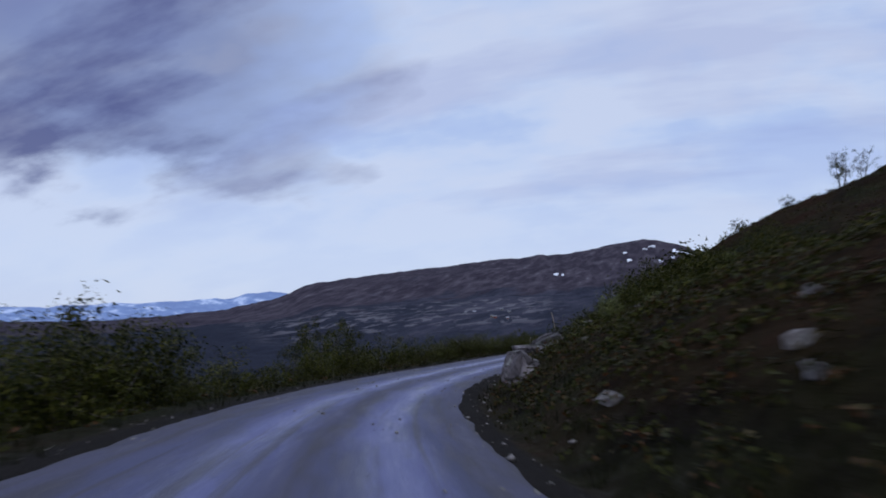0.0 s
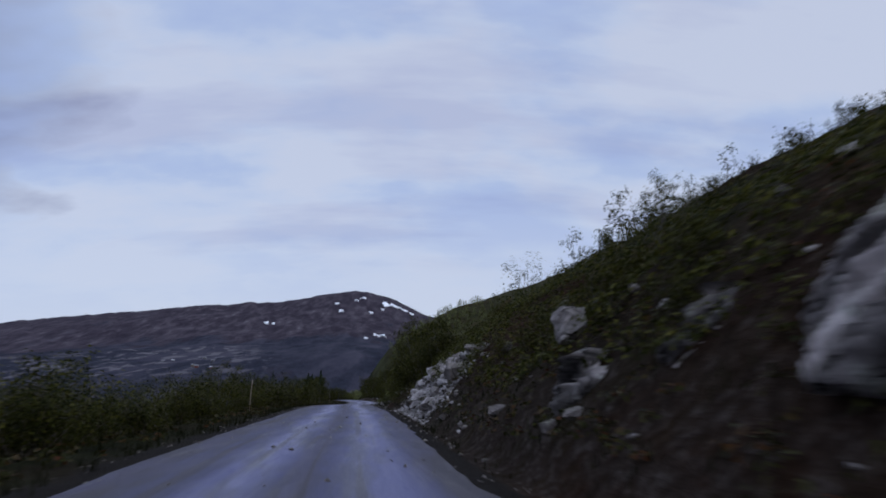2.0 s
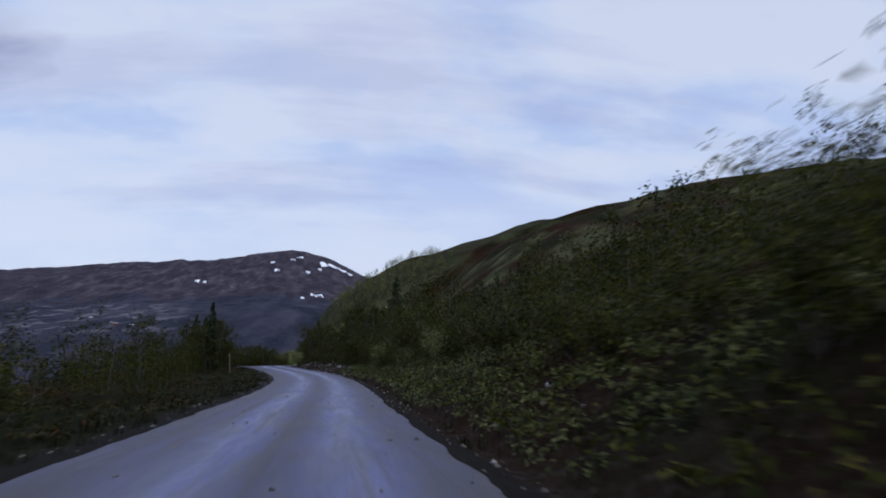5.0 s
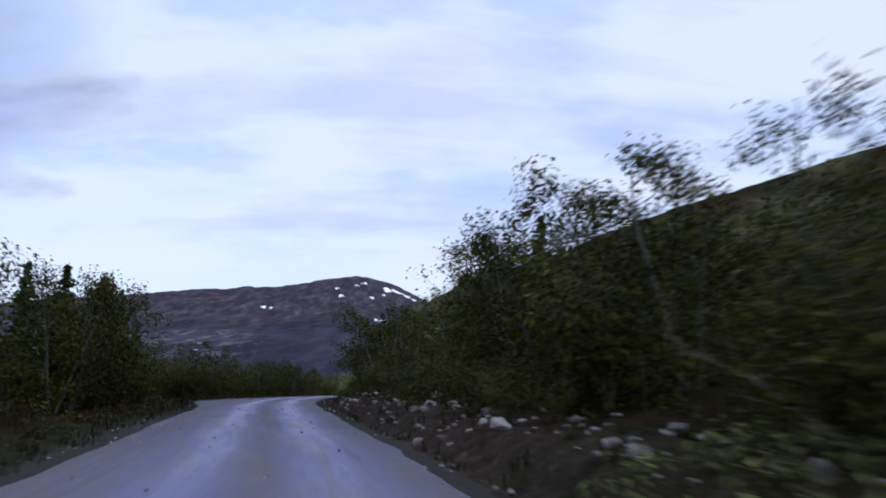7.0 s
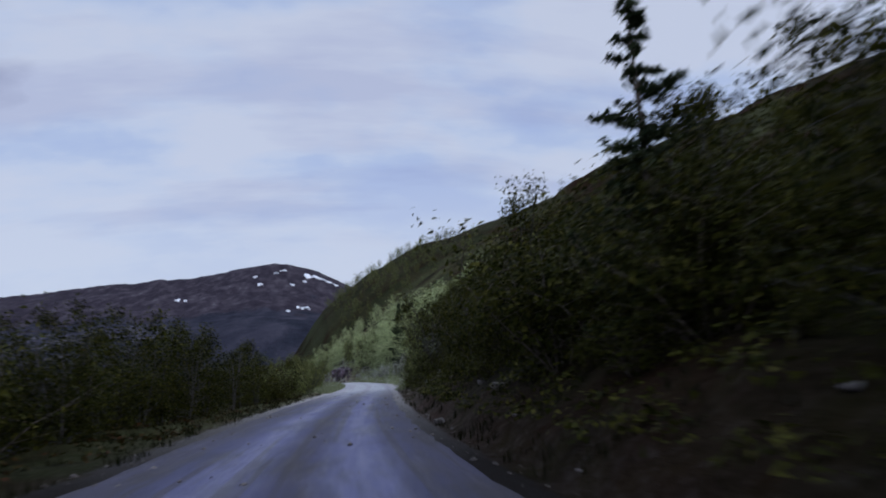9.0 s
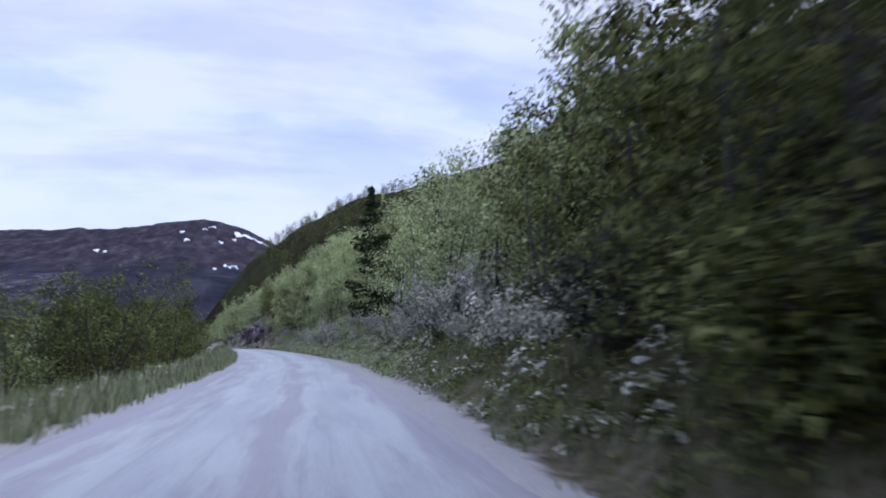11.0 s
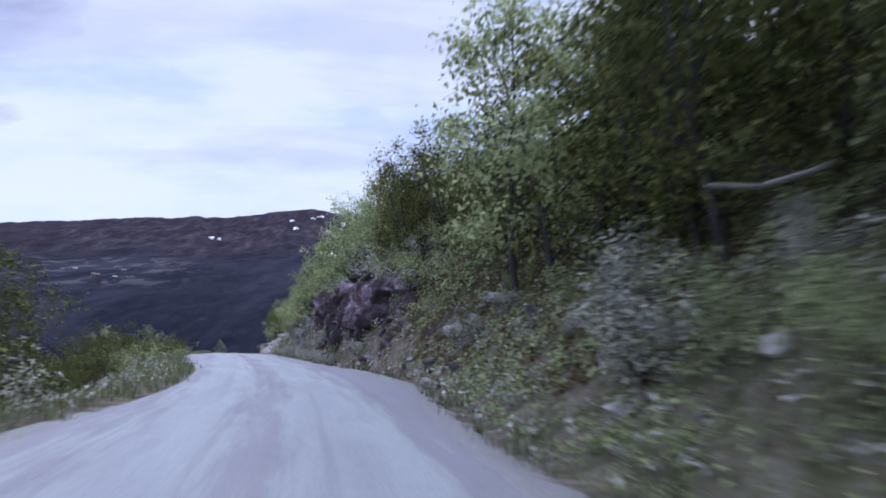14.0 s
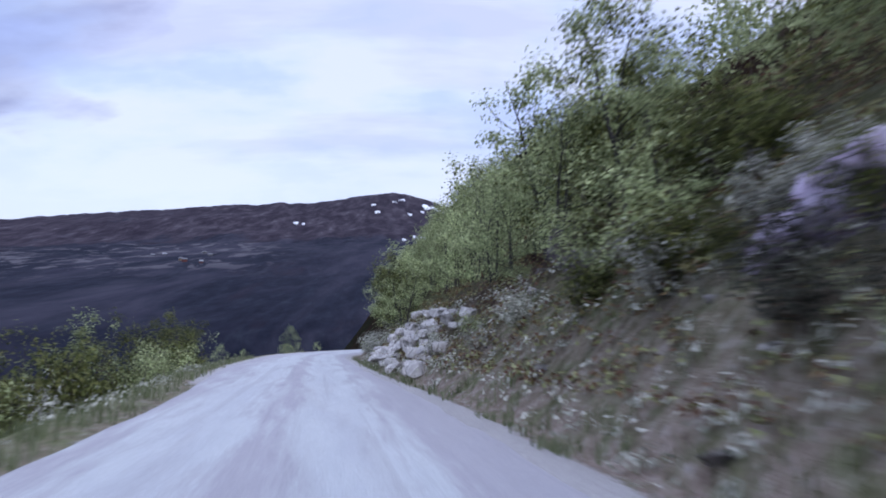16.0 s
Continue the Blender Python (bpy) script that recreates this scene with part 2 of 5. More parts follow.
def rock_material(name, dark, mid_c, light, moss=0.35, spots=0.5):
    k = Mat(name)
    big, fine = k.noise(0.9, 6, 0.62, 0.4), k.noise(9, 5, 0.65)
    colour = k.ramp(big, [(0.30, dark), (0.48, mid_c), (0.66, light)])
    colour = k.mix(0.5, colour, k.ramp(fine, [(0.3, 0.28), (0.7, 0.70)]), "OVERLAY")
    colour = k.mix(0.45, colour, k.ramp(k.noise(5.0, 6, 0.7, 0.6, (1.0, 1.0, 0.22)), [(0.3, 0.22), (0.7, 0.78)]), "OVERLAY")
    lichen = k.ramp(k.noise(3.2, 5, 0.7), [(0.58, 0.0), (0.66, 1.0)])
    colour = k.mix(k.math("MULTIPLY", lichen, spots), colour, (0.36, 0.37, 0.33))
    up_n = k.t.nodes.new("ShaderNodeSeparateXYZ")
    k.link(k.geo.outputs["Normal"], up_n.inputs[0])
    mossy = k.math("MULTIPLY", k.ramp(k.math("ADD", k.math("MULTIPLY", up_n.outputs[2], 0.45), k.noise(2.0, 4, 0.6)), [(0.80, 0.0), (0.95, 1.0)]), moss)
    colour = k.mix(mossy, colour, (0.07, 0.08, 0.025))
    warp = k.t.nodes.new("ShaderNodeTexNoise")
    warp.inputs["Scale"].default_value, warp.inputs["Detail"].default_value = 1.6, 5
    k.link(k.co.outputs["Object"], warp.inputs["Vector"])
    bend = k.t.nodes.new("ShaderNodeMixRGB")
    bend.blend_type = "ADD"
    bend.inputs[0].default_value = 0.7
    k.link(k.co.outputs["Object"], bend.inputs[1])
    k.link(warp.outputs["Color"], bend.inputs[2])
    tall_m = k.t.nodes.new("ShaderNodeMapping")
    tall_m.inputs["Scale"].default_value, tall_m.inputs["Rotation"].default_value = (1.0, 1.0, 0.42), (0.3, 0.2, 0.0)
    k.link(bend.outputs[0], tall_m.inputs[0])
    cells = k.t.nodes.new("ShaderNodeTexVoronoi")
    cells.feature = "DISTANCE_TO_EDGE"
    cells.inputs["Scale"].default_value = 2.3
    k.link(tall_m.outputs[0], cells.inputs["Vector"])
    crack = cells.outputs["Distance"]
    facet = k.t.nodes.new("ShaderNodeTexVoronoi")
    facet.inputs["Scale"].default_value = 2.3
    k.link(tall_m.outputs[0], facet.inputs["Vector"])
    tone = k.t.nodes.new("ShaderNodeSeparateColor")
    k.link(facet.outputs["Color"], tone.inputs[0])
    colour = k.mix(0.55, colour, k.ramp(tone.outputs[0], [(0.0, 0.22), (1.0, 0.78)]), "OVERLAY")
    broken = k.ramp(k.noise(2.4, 4, 0.6), [(0.42, 0.0), (0.58, 0.8)])
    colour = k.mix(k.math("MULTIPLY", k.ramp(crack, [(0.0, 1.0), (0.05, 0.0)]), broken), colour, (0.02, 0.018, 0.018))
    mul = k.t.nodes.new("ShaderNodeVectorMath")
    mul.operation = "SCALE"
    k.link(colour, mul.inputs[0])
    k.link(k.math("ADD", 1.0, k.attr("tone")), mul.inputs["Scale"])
    colour = mul.outputs[0]
    relief = k.math("ADD", k.math("MULTIPLY", fine, 0.5), k.ramp(crack, [(0.0, 0.0), (0.06, 0.6)]))
    return k.done(colour, 0.82, k.bump(relief, 0.8, 0.06), spec=0.3)


def leaf_material(name, stops, translucent=0.30, rough=0.55):
    k = Mat(name)
    colour = k.ramp(k.island(), stops)
    shade = k.math("ADD", k.math("ADD", 0.75, k.attr("tone")), k.math("MULTIPLY", k.each(), 0.5))
    mul = k.t.nodes.new("ShaderNodeVectorMath")
    mul.operation = "SCALE"
    k.link(colour, mul.inputs[0])
    k.link(shade, mul.inputs["Scale"])
    return k.done(mul.outputs[0], rough, spec=0.03, translucent=translucent)


def bark_material(name, a, b, scale=14):
    k = Mat(name)
    n = k.noise(scale, 5, 0.7, 0.5, (1, 1, 0.35))
    return k.done(k.ramp(n, [(0.35, a), (0.62, b)]), 0.85, k.bump(n, 0.7, 0.02), spec=0.2)


def mountain_material():
    k = Mat("fell_heath_and_forest")
    deep = (1.0, 0.2, 1.0)
    wide, mid, fine = k.noise(0.005, 5, 0.6, 0.3, deep), k.noise(0.019, 6, 0.62, 0.3, deep), k.noise(0.09, 5, 0.65, 0.0, deep)
    top = k.ramp(mid, [(0.30, (0.01848, 0.01496, 0.022)), (0.50, (0.0352, 0.02904, 0.03784)), (0.62, (0.05984, 0.05104, 0.0616)), (0.72, (0.0968, 0.088, 0.09856))])
    top = k.mix(0.55, top, k.ramp(fine, [(0.3, 0.30), (0.7, 0.66)]), "OVERLAY")
    wood = k.ramp(fine, [(0.30, (0.0085, 0.0095, 0.0155)), (0.55, (0.0150, 0.0170, 0.0265)), (0.74, (0.026, 0.030, 0.040))])
    thin = k.ramp(k.noise(0.0085, 6, 0.66, 0.5, deep), [(0.42, 0.0), (0.58, 1.0)])
    thin = k.math("MULTIPLY", thin, k.attr("open"))
    wood = k.mix(thin, wood, k.ramp(mid, [(0.35, (0.01971, 0.01971, 0.03098)), (0.65, (0.04365, 0.04224, 0.05632))]))
    forest = k.ramp(k.math("ADD", k.attr("forest"), k.math("ADD", k.math("MULTIPLY", k.math("SUBTRACT", wide, 0.5), 2.4), k.math("MULTIPLY", k.math("SUBTRACT", mid, 0.5), 1.6))), [(0.36, 0.0), (0.66, 1.0)])
    colour = k.mix(forest, top, wood)
    glade = k.math("MULTIPLY", k.ramp(k.noise(0.022, 5, 0.65, 0.4, (1.0, 0.45, 1.0)), [(0.53, 0.0), (0.57, 1.0)]), k.attr("farmed"))
    colour = k.mix(glade, colour, (0.085, 0.080, 0.090))
    return k.done(colour, 0.95, k.bump(k.math("ADD", mid, k.math("MULTIPLY", fine, 0.3)), 0.5, 9.0), spec=0.02)


def plain_material(name, colour, rough=0.7, grain=8.0, amount=0.35, metal=0.0):
    k = Mat(name)
    n = k.noise(grain, 5, 0.6)
    c = k.mix(amount, colour, k.ramp(n, [(0.3, 0.25), (0.7, 0.75)]), "OVERLAY")
    return k.done(c, rough, k.bump(n, 0.3, 0.01), metal=metal, spec=0.3)


GROUND = ground_material()
GRAVEL = road_material()
ROCK = rock_material("grey_schist", (0.06, 0.051, 0.051), (0.132, 0.117, 0.114), (0.222, 0.204, 0.198))
BEDROCK = rock_material("weathered_bedrock", (0.028, 0.023, 0.025), (0.078, 0.066, 0.071), (0.155, 0.137, 0.146))
PALE = rock_material("pale_quartzite", (0.30, 0.28, 0.26), (0.48, 0.46, 0.44), (0.66, 0.64, 0.62), 0.15)
CLIFF = rock_material("dark_cliff_schist", (0.016, 0.010, 0.011), (0.060, 0.040, 0.047), (0.27, 0.225, 0.275), 0.3, 0.12)
LILAC = rock_material("lilac_schist", (0.05, 0.038, 0.048), (0.15, 0.125, 0.165), (0.36, 0.32, 0.41), 0.3, 0.15)
# birch leaves darkened in colour for the weak light of the first stretch
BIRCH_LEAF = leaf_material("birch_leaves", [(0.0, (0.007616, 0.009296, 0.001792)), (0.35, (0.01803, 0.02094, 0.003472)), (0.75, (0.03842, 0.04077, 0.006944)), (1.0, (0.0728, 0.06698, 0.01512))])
MID_LEAF = leaf_material("full_green_leaves", [(0.0, (0.035, 0.045, 0.017)), (0.45, (0.092, 0.105, 0.036)), (1.0, (0.205, 0.212, 0.078))], 0.42)
# willow leaves in a shaded copy, used on the dim stretch
DIM_WILLOW_LEAF = leaf_material("dim_willow_leaves", [(0.0, (0.020, 0.021, 0.015)), (0.5, (0.045, 0.047, 0.036)), (1.0, (0.085, 0.086, 0.07))], 0.2, 0.7)
# lit copy of the birch leaves, for the brighter later stretch
LIT_LEAF = leaf_material("lit_leaves", [(0.0, (0.18, 0.2136, 0.1056)), (0.45, (0.324, 0.378, 0.1824)), (1.0, (0.552, 0.6, 0.318))], 0.42)
WILLOW_LEAF = leaf_material("willow_leaves", [(0.0, (0.16, 0.165, 0.125)), (0.5, (0.35, 0.355, 0.30)), (1.0, (0.52, 0.52, 0.45))], 0.3, 0.7)
NEEDLES = leaf_material("spruce_needles", [(0.0, (0.014, 0.021, 0.0098)), (0.6, (0.0294, 0.042, 0.0196)), (1.0, (0.056, 0.07, 0.0336))], 0.1)
# heath leaves, darkened in colour where the light is weak
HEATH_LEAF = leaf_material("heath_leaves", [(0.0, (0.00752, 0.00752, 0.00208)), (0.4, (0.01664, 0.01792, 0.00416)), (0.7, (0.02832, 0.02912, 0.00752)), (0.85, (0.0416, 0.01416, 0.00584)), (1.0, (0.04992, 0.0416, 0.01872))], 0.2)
RUSSET_LEAF = leaf_material("russet_heath_leaves", [(0.0, (0.050, 0.034, 0.022)), (0.35, (0.13, 0.068, 0.045)), (0.6, (0.17, 0.14, 0.066)), (0.8, (0.20, 0.22, 0.095)), (0.95, (0.27, 0.28, 0.14))], 0.2)
# shaded copy of the verge grass below, for the dim stretch
DIM_GRASS = leaf_material("dim_grass", [(0.0, (0.00357, 0.00462, 0.001628)), (0.6, (0.007665, 0.009293, 0.002992)), (0.9, (0.01502, 0.01502, 0.007088)), (1.0, (0.0273, 0.02457, 0.01502))], 0.3)
GRASS = leaf_material("verge_grass", [(0.0, (0.0792, 0.0972, 0.0432)), (0.5, (0.1512, 0.1764, 0.09)), (0.85, (0.2232, 0.2448, 0.1512)), (1.0, (0.324, 0.324, 0.2448))], 0.3)
# the pale stone again, darkened in colour for the dim stretch
SCREE = rock_material("pale_scree_stone", (0.13, 0.12, 0.122), (0.255, 0.24, 0.245), (0.41, 0.385, 0.395), 0.12)
BIRCH_BARK = bark_material("birch_bark", (0.022, 0.020, 0.018), (0.078, 0.073, 0.068))
DARK_BARK = bark_material("spruce_bark", (0.035, 0.028, 0.022), (0.11, 0.09, 0.075))
FELL = mountain_material()
SNOW = plain_material("old_snow", (0.80, 0.82, 0.86), 0.6, 0.05, 0.1)
STAKE_WOOD = plain_material("weathered_stake", (0.20, 0.16, 0.125), 0.8, 20)

# ---------------------------------------------------------------- mesh helpers


def mesh_object(name, verts, faces, mat, parent=None, smooth=False, label=""):
    """One mesh object from arrays: verts (n, 3), faces (m, 3 or 4)."""
    verts, faces = np.asarray(verts, np.float32), np.asarray(faces, np.int32)
    me = bpy.data.meshes.new(name)
    n, k = faces.shape
    me.vertices.add(len(verts))
    me.vertices.foreach_set("co", verts.ravel())
    me.loops.add(n * k)
    me.loops.foreach_set("vertex_index", faces.ravel())
    me.polygons.add(n)
    me.polygons.foreach_set("loop_start", np.arange(0, n * k, k, dtype=np.int32))
    if smooth:
        me.polygons.foreach_set("use_smooth", np.ones(n, bool))
    me.update(calc_edges=True)
    me.materials.append(mat)
    ob = new(name, me)
    ob.parent = parent
    if label:
        tagged(ob, label)
    return ob


def give(ob, name, values):
    a = ob.data.attributes.new(name, "FLOAT", "POINT")
    a.data.foreach_set("value", np.asarray(values, np.float32).ravel())


def grid_faces(rows, cols):
    i = np.arange((rows - 1) * cols).reshape(rows - 1, cols)[:, :-1].ravel()
    return np.stack([i, i + 1, i + cols + 1, i + cols], 1)


def lattice(ix, iy, seed):
    h = (ix * 374761393 + iy * 668265263 + seed * 974634541) & 0x7FFFFFFF
    h = ((h ^ (h >> 13)) * 1274126177) & 0x7FFFFFFF
    return ((h ^ (h >> 16)) & 0xFFFF) / 65535.0


def wobble(x, y, seed=0):
    """Smooth random values from -1 to 1 over the plane."""
    x, y = np.asarray(x, float), np.asarray(y, float)
    ix, iy = np.floor(x).astype(np.int64), np.floor(y).astype(np.int64)
    fx, fy = x - ix, y - iy
    fx, fy = fx * fx * (3 - 2 * fx), fy * fy * (3 - 2 * fy)
    a, b = lattice(ix, iy, seed), lattice(ix + 1, iy, seed)
    c, d = lattice(ix, iy + 1, seed), lattice(ix + 1, iy + 1, seed)
    return 2 * ((a * (1 - fx) + b * fx) * (1 - fy) + (c * (1 - fx) + d * fx) * fy) - 1


def rough(x, y, size, octaves=4, seed=0):
    total, amp = 0, 1.0
    for o in range(octaves):
        total = total + amp * wobble(np.asarray(x) / size, np.asarray(y) / size, seed + o)
        size, amp = size / 2, amp / 2
    return total


def ease(a, b, v):
    s = np.clip((np.asarray(v, float) - a) / (b - a), 0, 1)
    return s * s * (3 - 2 * s)


# ---------------------------------------------------------------- the road's line and the lie of the land
ROAD_Y0, ROAD_STEP = -60.0, 15.0
ROAD_X = [39.82, 29.35, 18.88, 8.19, -0.85, -7.15, -10.20, -11.72, -12.91, -13.51, -14.14, -15.00, -15.62, -15.89, -15.80, -15.55, -15.76, -17.18, -19.54, -21.59, -22.27, -21.80, -20.68, -19.22, -17.67, -16.28, -15.30, -15.07, -15.52, -16.11, -17.04, -19.11, -21.64, -23.92, -26.13, -28.35, -30.13, -30.39, -29.70, -28.60, -27.40, -26.00, -24.50, -23.00, -21.50, -20.00, -18.50, -17.00]
ROAD_Z = [1.56, 0.88, 0.21, -0.52, -1.16, -1.65, -2.00, -2.25, -2.44, -2.64, -2.90, -3.28, -3.76, -4.28, -4.82, -5.30, -5.68, -5.97, -6.24, -6.59, -7.06, -7.60, -8.16, -8.72, -9.26, -9.78, -10.29, -10.78, -11.28, -11.83, -12.44, -13.14, -13.98, -14.95, -16.01, -17.14, -18.31, -19.48, -20.65, -21.82, -22.99, -24.16, -25.33, -26.50, -27.67, -28.84, -30.01, -31.18]


def spline(values, y):
    v = np.asarray(values, float)
    s = np.clip((np.asarray(y, float) - ROAD_Y0) / ROAD_STEP, 0, len(v) - 1.001)
    i = np.floor(s).astype(int)
    f = s - i
    p0, p1, p2, p3 = v[np.maximum(i - 1, 0)], v[i], v[np.minimum(i + 1, len(v) - 1)], v[np.minimum(i + 2, len(v) - 1)]
    return 0.5 * (2 * p1 + (p2 - p0) * f + (2 * p0 - 5 * p1 + 4 * p2 - p3) * f * f + (3 * p1 - p0 - 3 * p2 + p3) * f ** 3)


def road_x(y):
    return spline(ROAD_X, y)


def road_z(y):
    return spline(ROAD_Z, y)


def lean(y):
    """Cosine of the road's heading against the y axis."""
    g = (road_x(np.asarray(y) + 1) - road_x(np.asarray(y) - 1)) / 2
    return 1 / np.sqrt(1 + g * g)


HALF = 2.55


def along(y, *pairs):
    return np.interp(y, [p[0] for p in pairs], [p[1] for p in pairs])


def left_half(y):
    """Half the road's width on the downhill side: a lay-by opens there for some metres."""
    return HALF + 2.0 * ease(216, 232, y) * (1 - ease(238, 252, y)) + 0.95 * ease(378, 394, y) * (ease(398, 410, y) - 1) - 0.8 * ease(422, 433, y) * (1 - ease(440, 455, y))


def right_half(y):
    """Half the road's width on the uphill side: it bulges before the rock face and after it."""
    return HALF + 0.95 * ease(383, 395, y) * (1 - ease(398, 407, y)) + 0.45 * ease(424, 433, y) * (1 - ease(440, 455, y))


def land(x, y):
    """Height of the ground."""
    x, y = np.asarray(x, float), np.asarray(y, float)
    yc = np.clip(y, ROAD_Y0, 640)
    u = (x - road_x(yc)) * lean(yc)
    z0 = road_z(yc)
    d = np.maximum(u - right_half(y), 0)
    wide = np.where(u > 0, right_half(y), left_half(y))
    e = np.maximum(-u - wide, 0)
    # uphill side: ditch, cut bank, slope
    bank = along(y, (-40, 1.0), (0, 0.9), (10, 1.5), (22, 1.1), (28, 0.4), (34, 0.4), (45, 0.8), (52, 2.2), (64, 2.4), (70, 1.2), (78, 2.3), (92, 2.4), (98, 1.0), (130, 0.8), (185, 0.9), (195, 0.5), (232, 0.5), (242, 0.9), (300, 0.9), (380, 1.0), (397, 1.3), (401, 3.4), (414, 3.4), (418, 1.9), (440, 2.0), (449, 0.9), (466, 0.9), (474, 1.4))
    steep = along(y, (0, 0.9), (50, 0.9), (54, 1.4), (66, 1.3), (71, 0.9), (78, 1.3), (92, 1.3), (98, 0.8), (300, 0.8), (396, 0.9), (402, 3.2), (413, 3.2), (420, 1.2), (470, 0.9))
    k = along(y, (-40, 0.40), (18, 0.355), (36, 0.42), (50, 0.53), (75, 0.60), (120, 0.52), (170, 0.36), (205, 0.33), (225, 0.27), (245, 0.28), (258, 0.36), (300, 0.54), (380, 0.60), (412, 0.70), (430, 0.80), (470, 0.86), (520, 0.92), (640, 0.8))
    top = along(y, (-40, 34), (40, 42), (80, 62), (140, 60), (230, 56), (300, 70), (430, 85), (500, 120), (640, 120))
    bench = along(y, (186, 1.5), (198, 4.0), (230, 4.0), (240, 1.5))
    ditch = 0.16 * along(y, (296, 1.0), (306, 0.2), (335, 0.2), (350, 0.7)) * np.exp(-((d - 0.55) / 0.35) ** 2)
    rise = np.clip(d - 0.8, 0, None)
    cut = bank * (1 - np.exp(-np.maximum(rise * steep / np.maximum(bank, 0.1), 0)))
    hill = top * (1 - np.exp(-np.maximum(d - bench, 0) * k / top))
    # a higher shoulder of the hill behind the wood
    hill = hill + 11 * ease(285, 345, y) * (1 - ease(400, 440, y)) * ease(25, 70, d)
    right = cut + hill - ditch
    # downhill side: grassy shoulder, then the slope to the valley
    kl = along(y, (-40, 0.30), (40, 0.26), (110, 0.16), (160, 0.09), (250, 0.10), (300, 0.24), (365, 0.26), (380, 0.42), (480, 0.45))
    flat_to = along(y, (-40, 1.0), (110, 2.0), (160, 5.0), (250, 4.0), (320, 1.4), (480, 0.8))
    fall = np.maximum(e - flat_to, 0)
    left = -0.05 * np.minimum(e, 1.0) - kl * np.minimum(fall, 60) - 0.28 * np.clip(fall - 60, 0, 130) - 0.04 * np.clip(fall - 190, 0, 500)
    # a low grassy lip beside the road
    left = left + along(y, (280, 0.0), (300, 0.30), (360, 0.25), (372, 0.0)) * np.exp(-((e - 0.9) / 0.5) ** 2)
    z = z0 + np.where(u > 0, right, left)
    # unevenness grows away from the road
    off = ease(0.2, 3.0, np.abs(u) - wide)
    z = z + off * (0.18 * rough(x, y, 1.6, 3, 5) + 0.5 * ease(3, 12, np.abs(u) - wide) * rough(x, y, 7, 3, 11))
    z = z + ease(20, 60, np.abs(u)) * 1.8 * rough(x, y, 30, 3, 21)
    edge = np.exp(-((np.abs(u) - wide) / 0.35) ** 2)
    z = z + edge * 0.045 * rough(x, y, 0.55, 3, 31)
    # the bed under the gravel
    z = z - 0.10 * (1 - ease(-0.45, -0.05, np.abs(u) - wide))
    # beyond the bend everything sinks into the valley
    z = z - 0.045 * np.maximum(y - 560, 0)
    # the long shoulder of the hill that the road rounds farther on
    spur = along(x, (-200, -110), (-70, -60), (-12, 22), (14, 42), (54, 64), (100, 80), (170, 98), (400, 140), (900, 90)) - 0.0009 * (y - 780) ** 2 + 2.5 * rough(x, y, 40, 4, 43)
    z = np.maximum(z, spur)
    return np.maximum(z, -75 + 6 * rough(x, y, 160, 3, 41))


def at(y, u):
    """The place on the ground at station y, u metres to the right of the road's middle."""
    if u > HALF:
        u += float(right_half(y)) - HALF
    x = float(road_x(y)) + u / float(lean(y))
    return Vector((x, y, float(land(x, y))))


def ladder(stops):
    """Coordinates with a step that changes from stop to stop."""
    out = []
    for (a, step), (b, _) in zip(stops, stops[1:]):
        out += list(np.arange(a, b - 1e-6, step))
    return np.array(out + [stops[-1][0]])


rows = np.concatenate([-np.geomspace(4800, 90, 14), ladder([(-80, 4), (-24, 1.05), (470, 1.8), (560, 5), (700, 12), (1000, 0)]), np.geomspace(1040, 4800, 14)])
cols = ladder([(-90, 6), (-40, 2), (-16, 0.8), (-8, 0.4), (-4, 0.2), (-2.2, 1.1), (2.2, 0.2), (6, 0.3), (10, 0.5), (18, 1.0), (34, 2.5), (70, 8), (230, 0)])
cols = np.concatenate([-np.geomspace(4800, 110, 16), cols, np.geomspace(250, 4800, 14)])
gy, gu = np.meshgrid(rows, cols, indexing="ij")
gyc = np.clip(gy, ROAD_Y0, 640)
gx = road_x(gyc) + gu / lean(gyc)
gz = land(gx, gy)
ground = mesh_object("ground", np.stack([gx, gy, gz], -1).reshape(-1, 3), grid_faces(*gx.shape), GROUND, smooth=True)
tagged(ground, "heath and grass hillside falling to a wooded valley", "ground", kind="structure")
beside = np.abs(gu) - np.where(gu > 0, right_half(gy), left_half(gy))
give(ground, "bare", (gy < 580) * np.clip(np.exp(-np.maximum(beside, 0) / 0.7) + np.where(gu > 0, along(gy, (40, 0.0), (52, 0.7), (95, 0.9), (105, 0.25), (194, 0.2), (200, 0.55), (222, 0.55), (235, 0.3), (296, 0.0), (380, 0.3), (388, 0.75), (430, 0.7), (470, 0.5)) * np.exp(-np.maximum(beside - 1.5, 0) / 2.2), 0), 0, 1))
# paints the later stretch's brighter light into the ground's colours
give(ground, "lit_tone", along(gy, (-60, 0.0), (100, 0.0), (110, 0.035), (124, 0.035), (136, 0.0), (176, 0.0), (188, 0.05), (204, 0.05), (214, 0.0), (250, 0.0), (300, 1.0), (560, 1.0), (620, 0.22)))
give(ground, "shoulder", (gy < 580) * np.clip(1.05 - np.maximum(beside, 0) / np.where(gu > 0, 0.75 + 0.7 * ease(300, 308, gy) * (1 - ease(330, 342, gy)), 0.9 - 0.6 * ease(285, 305, gy)), 0, 1))
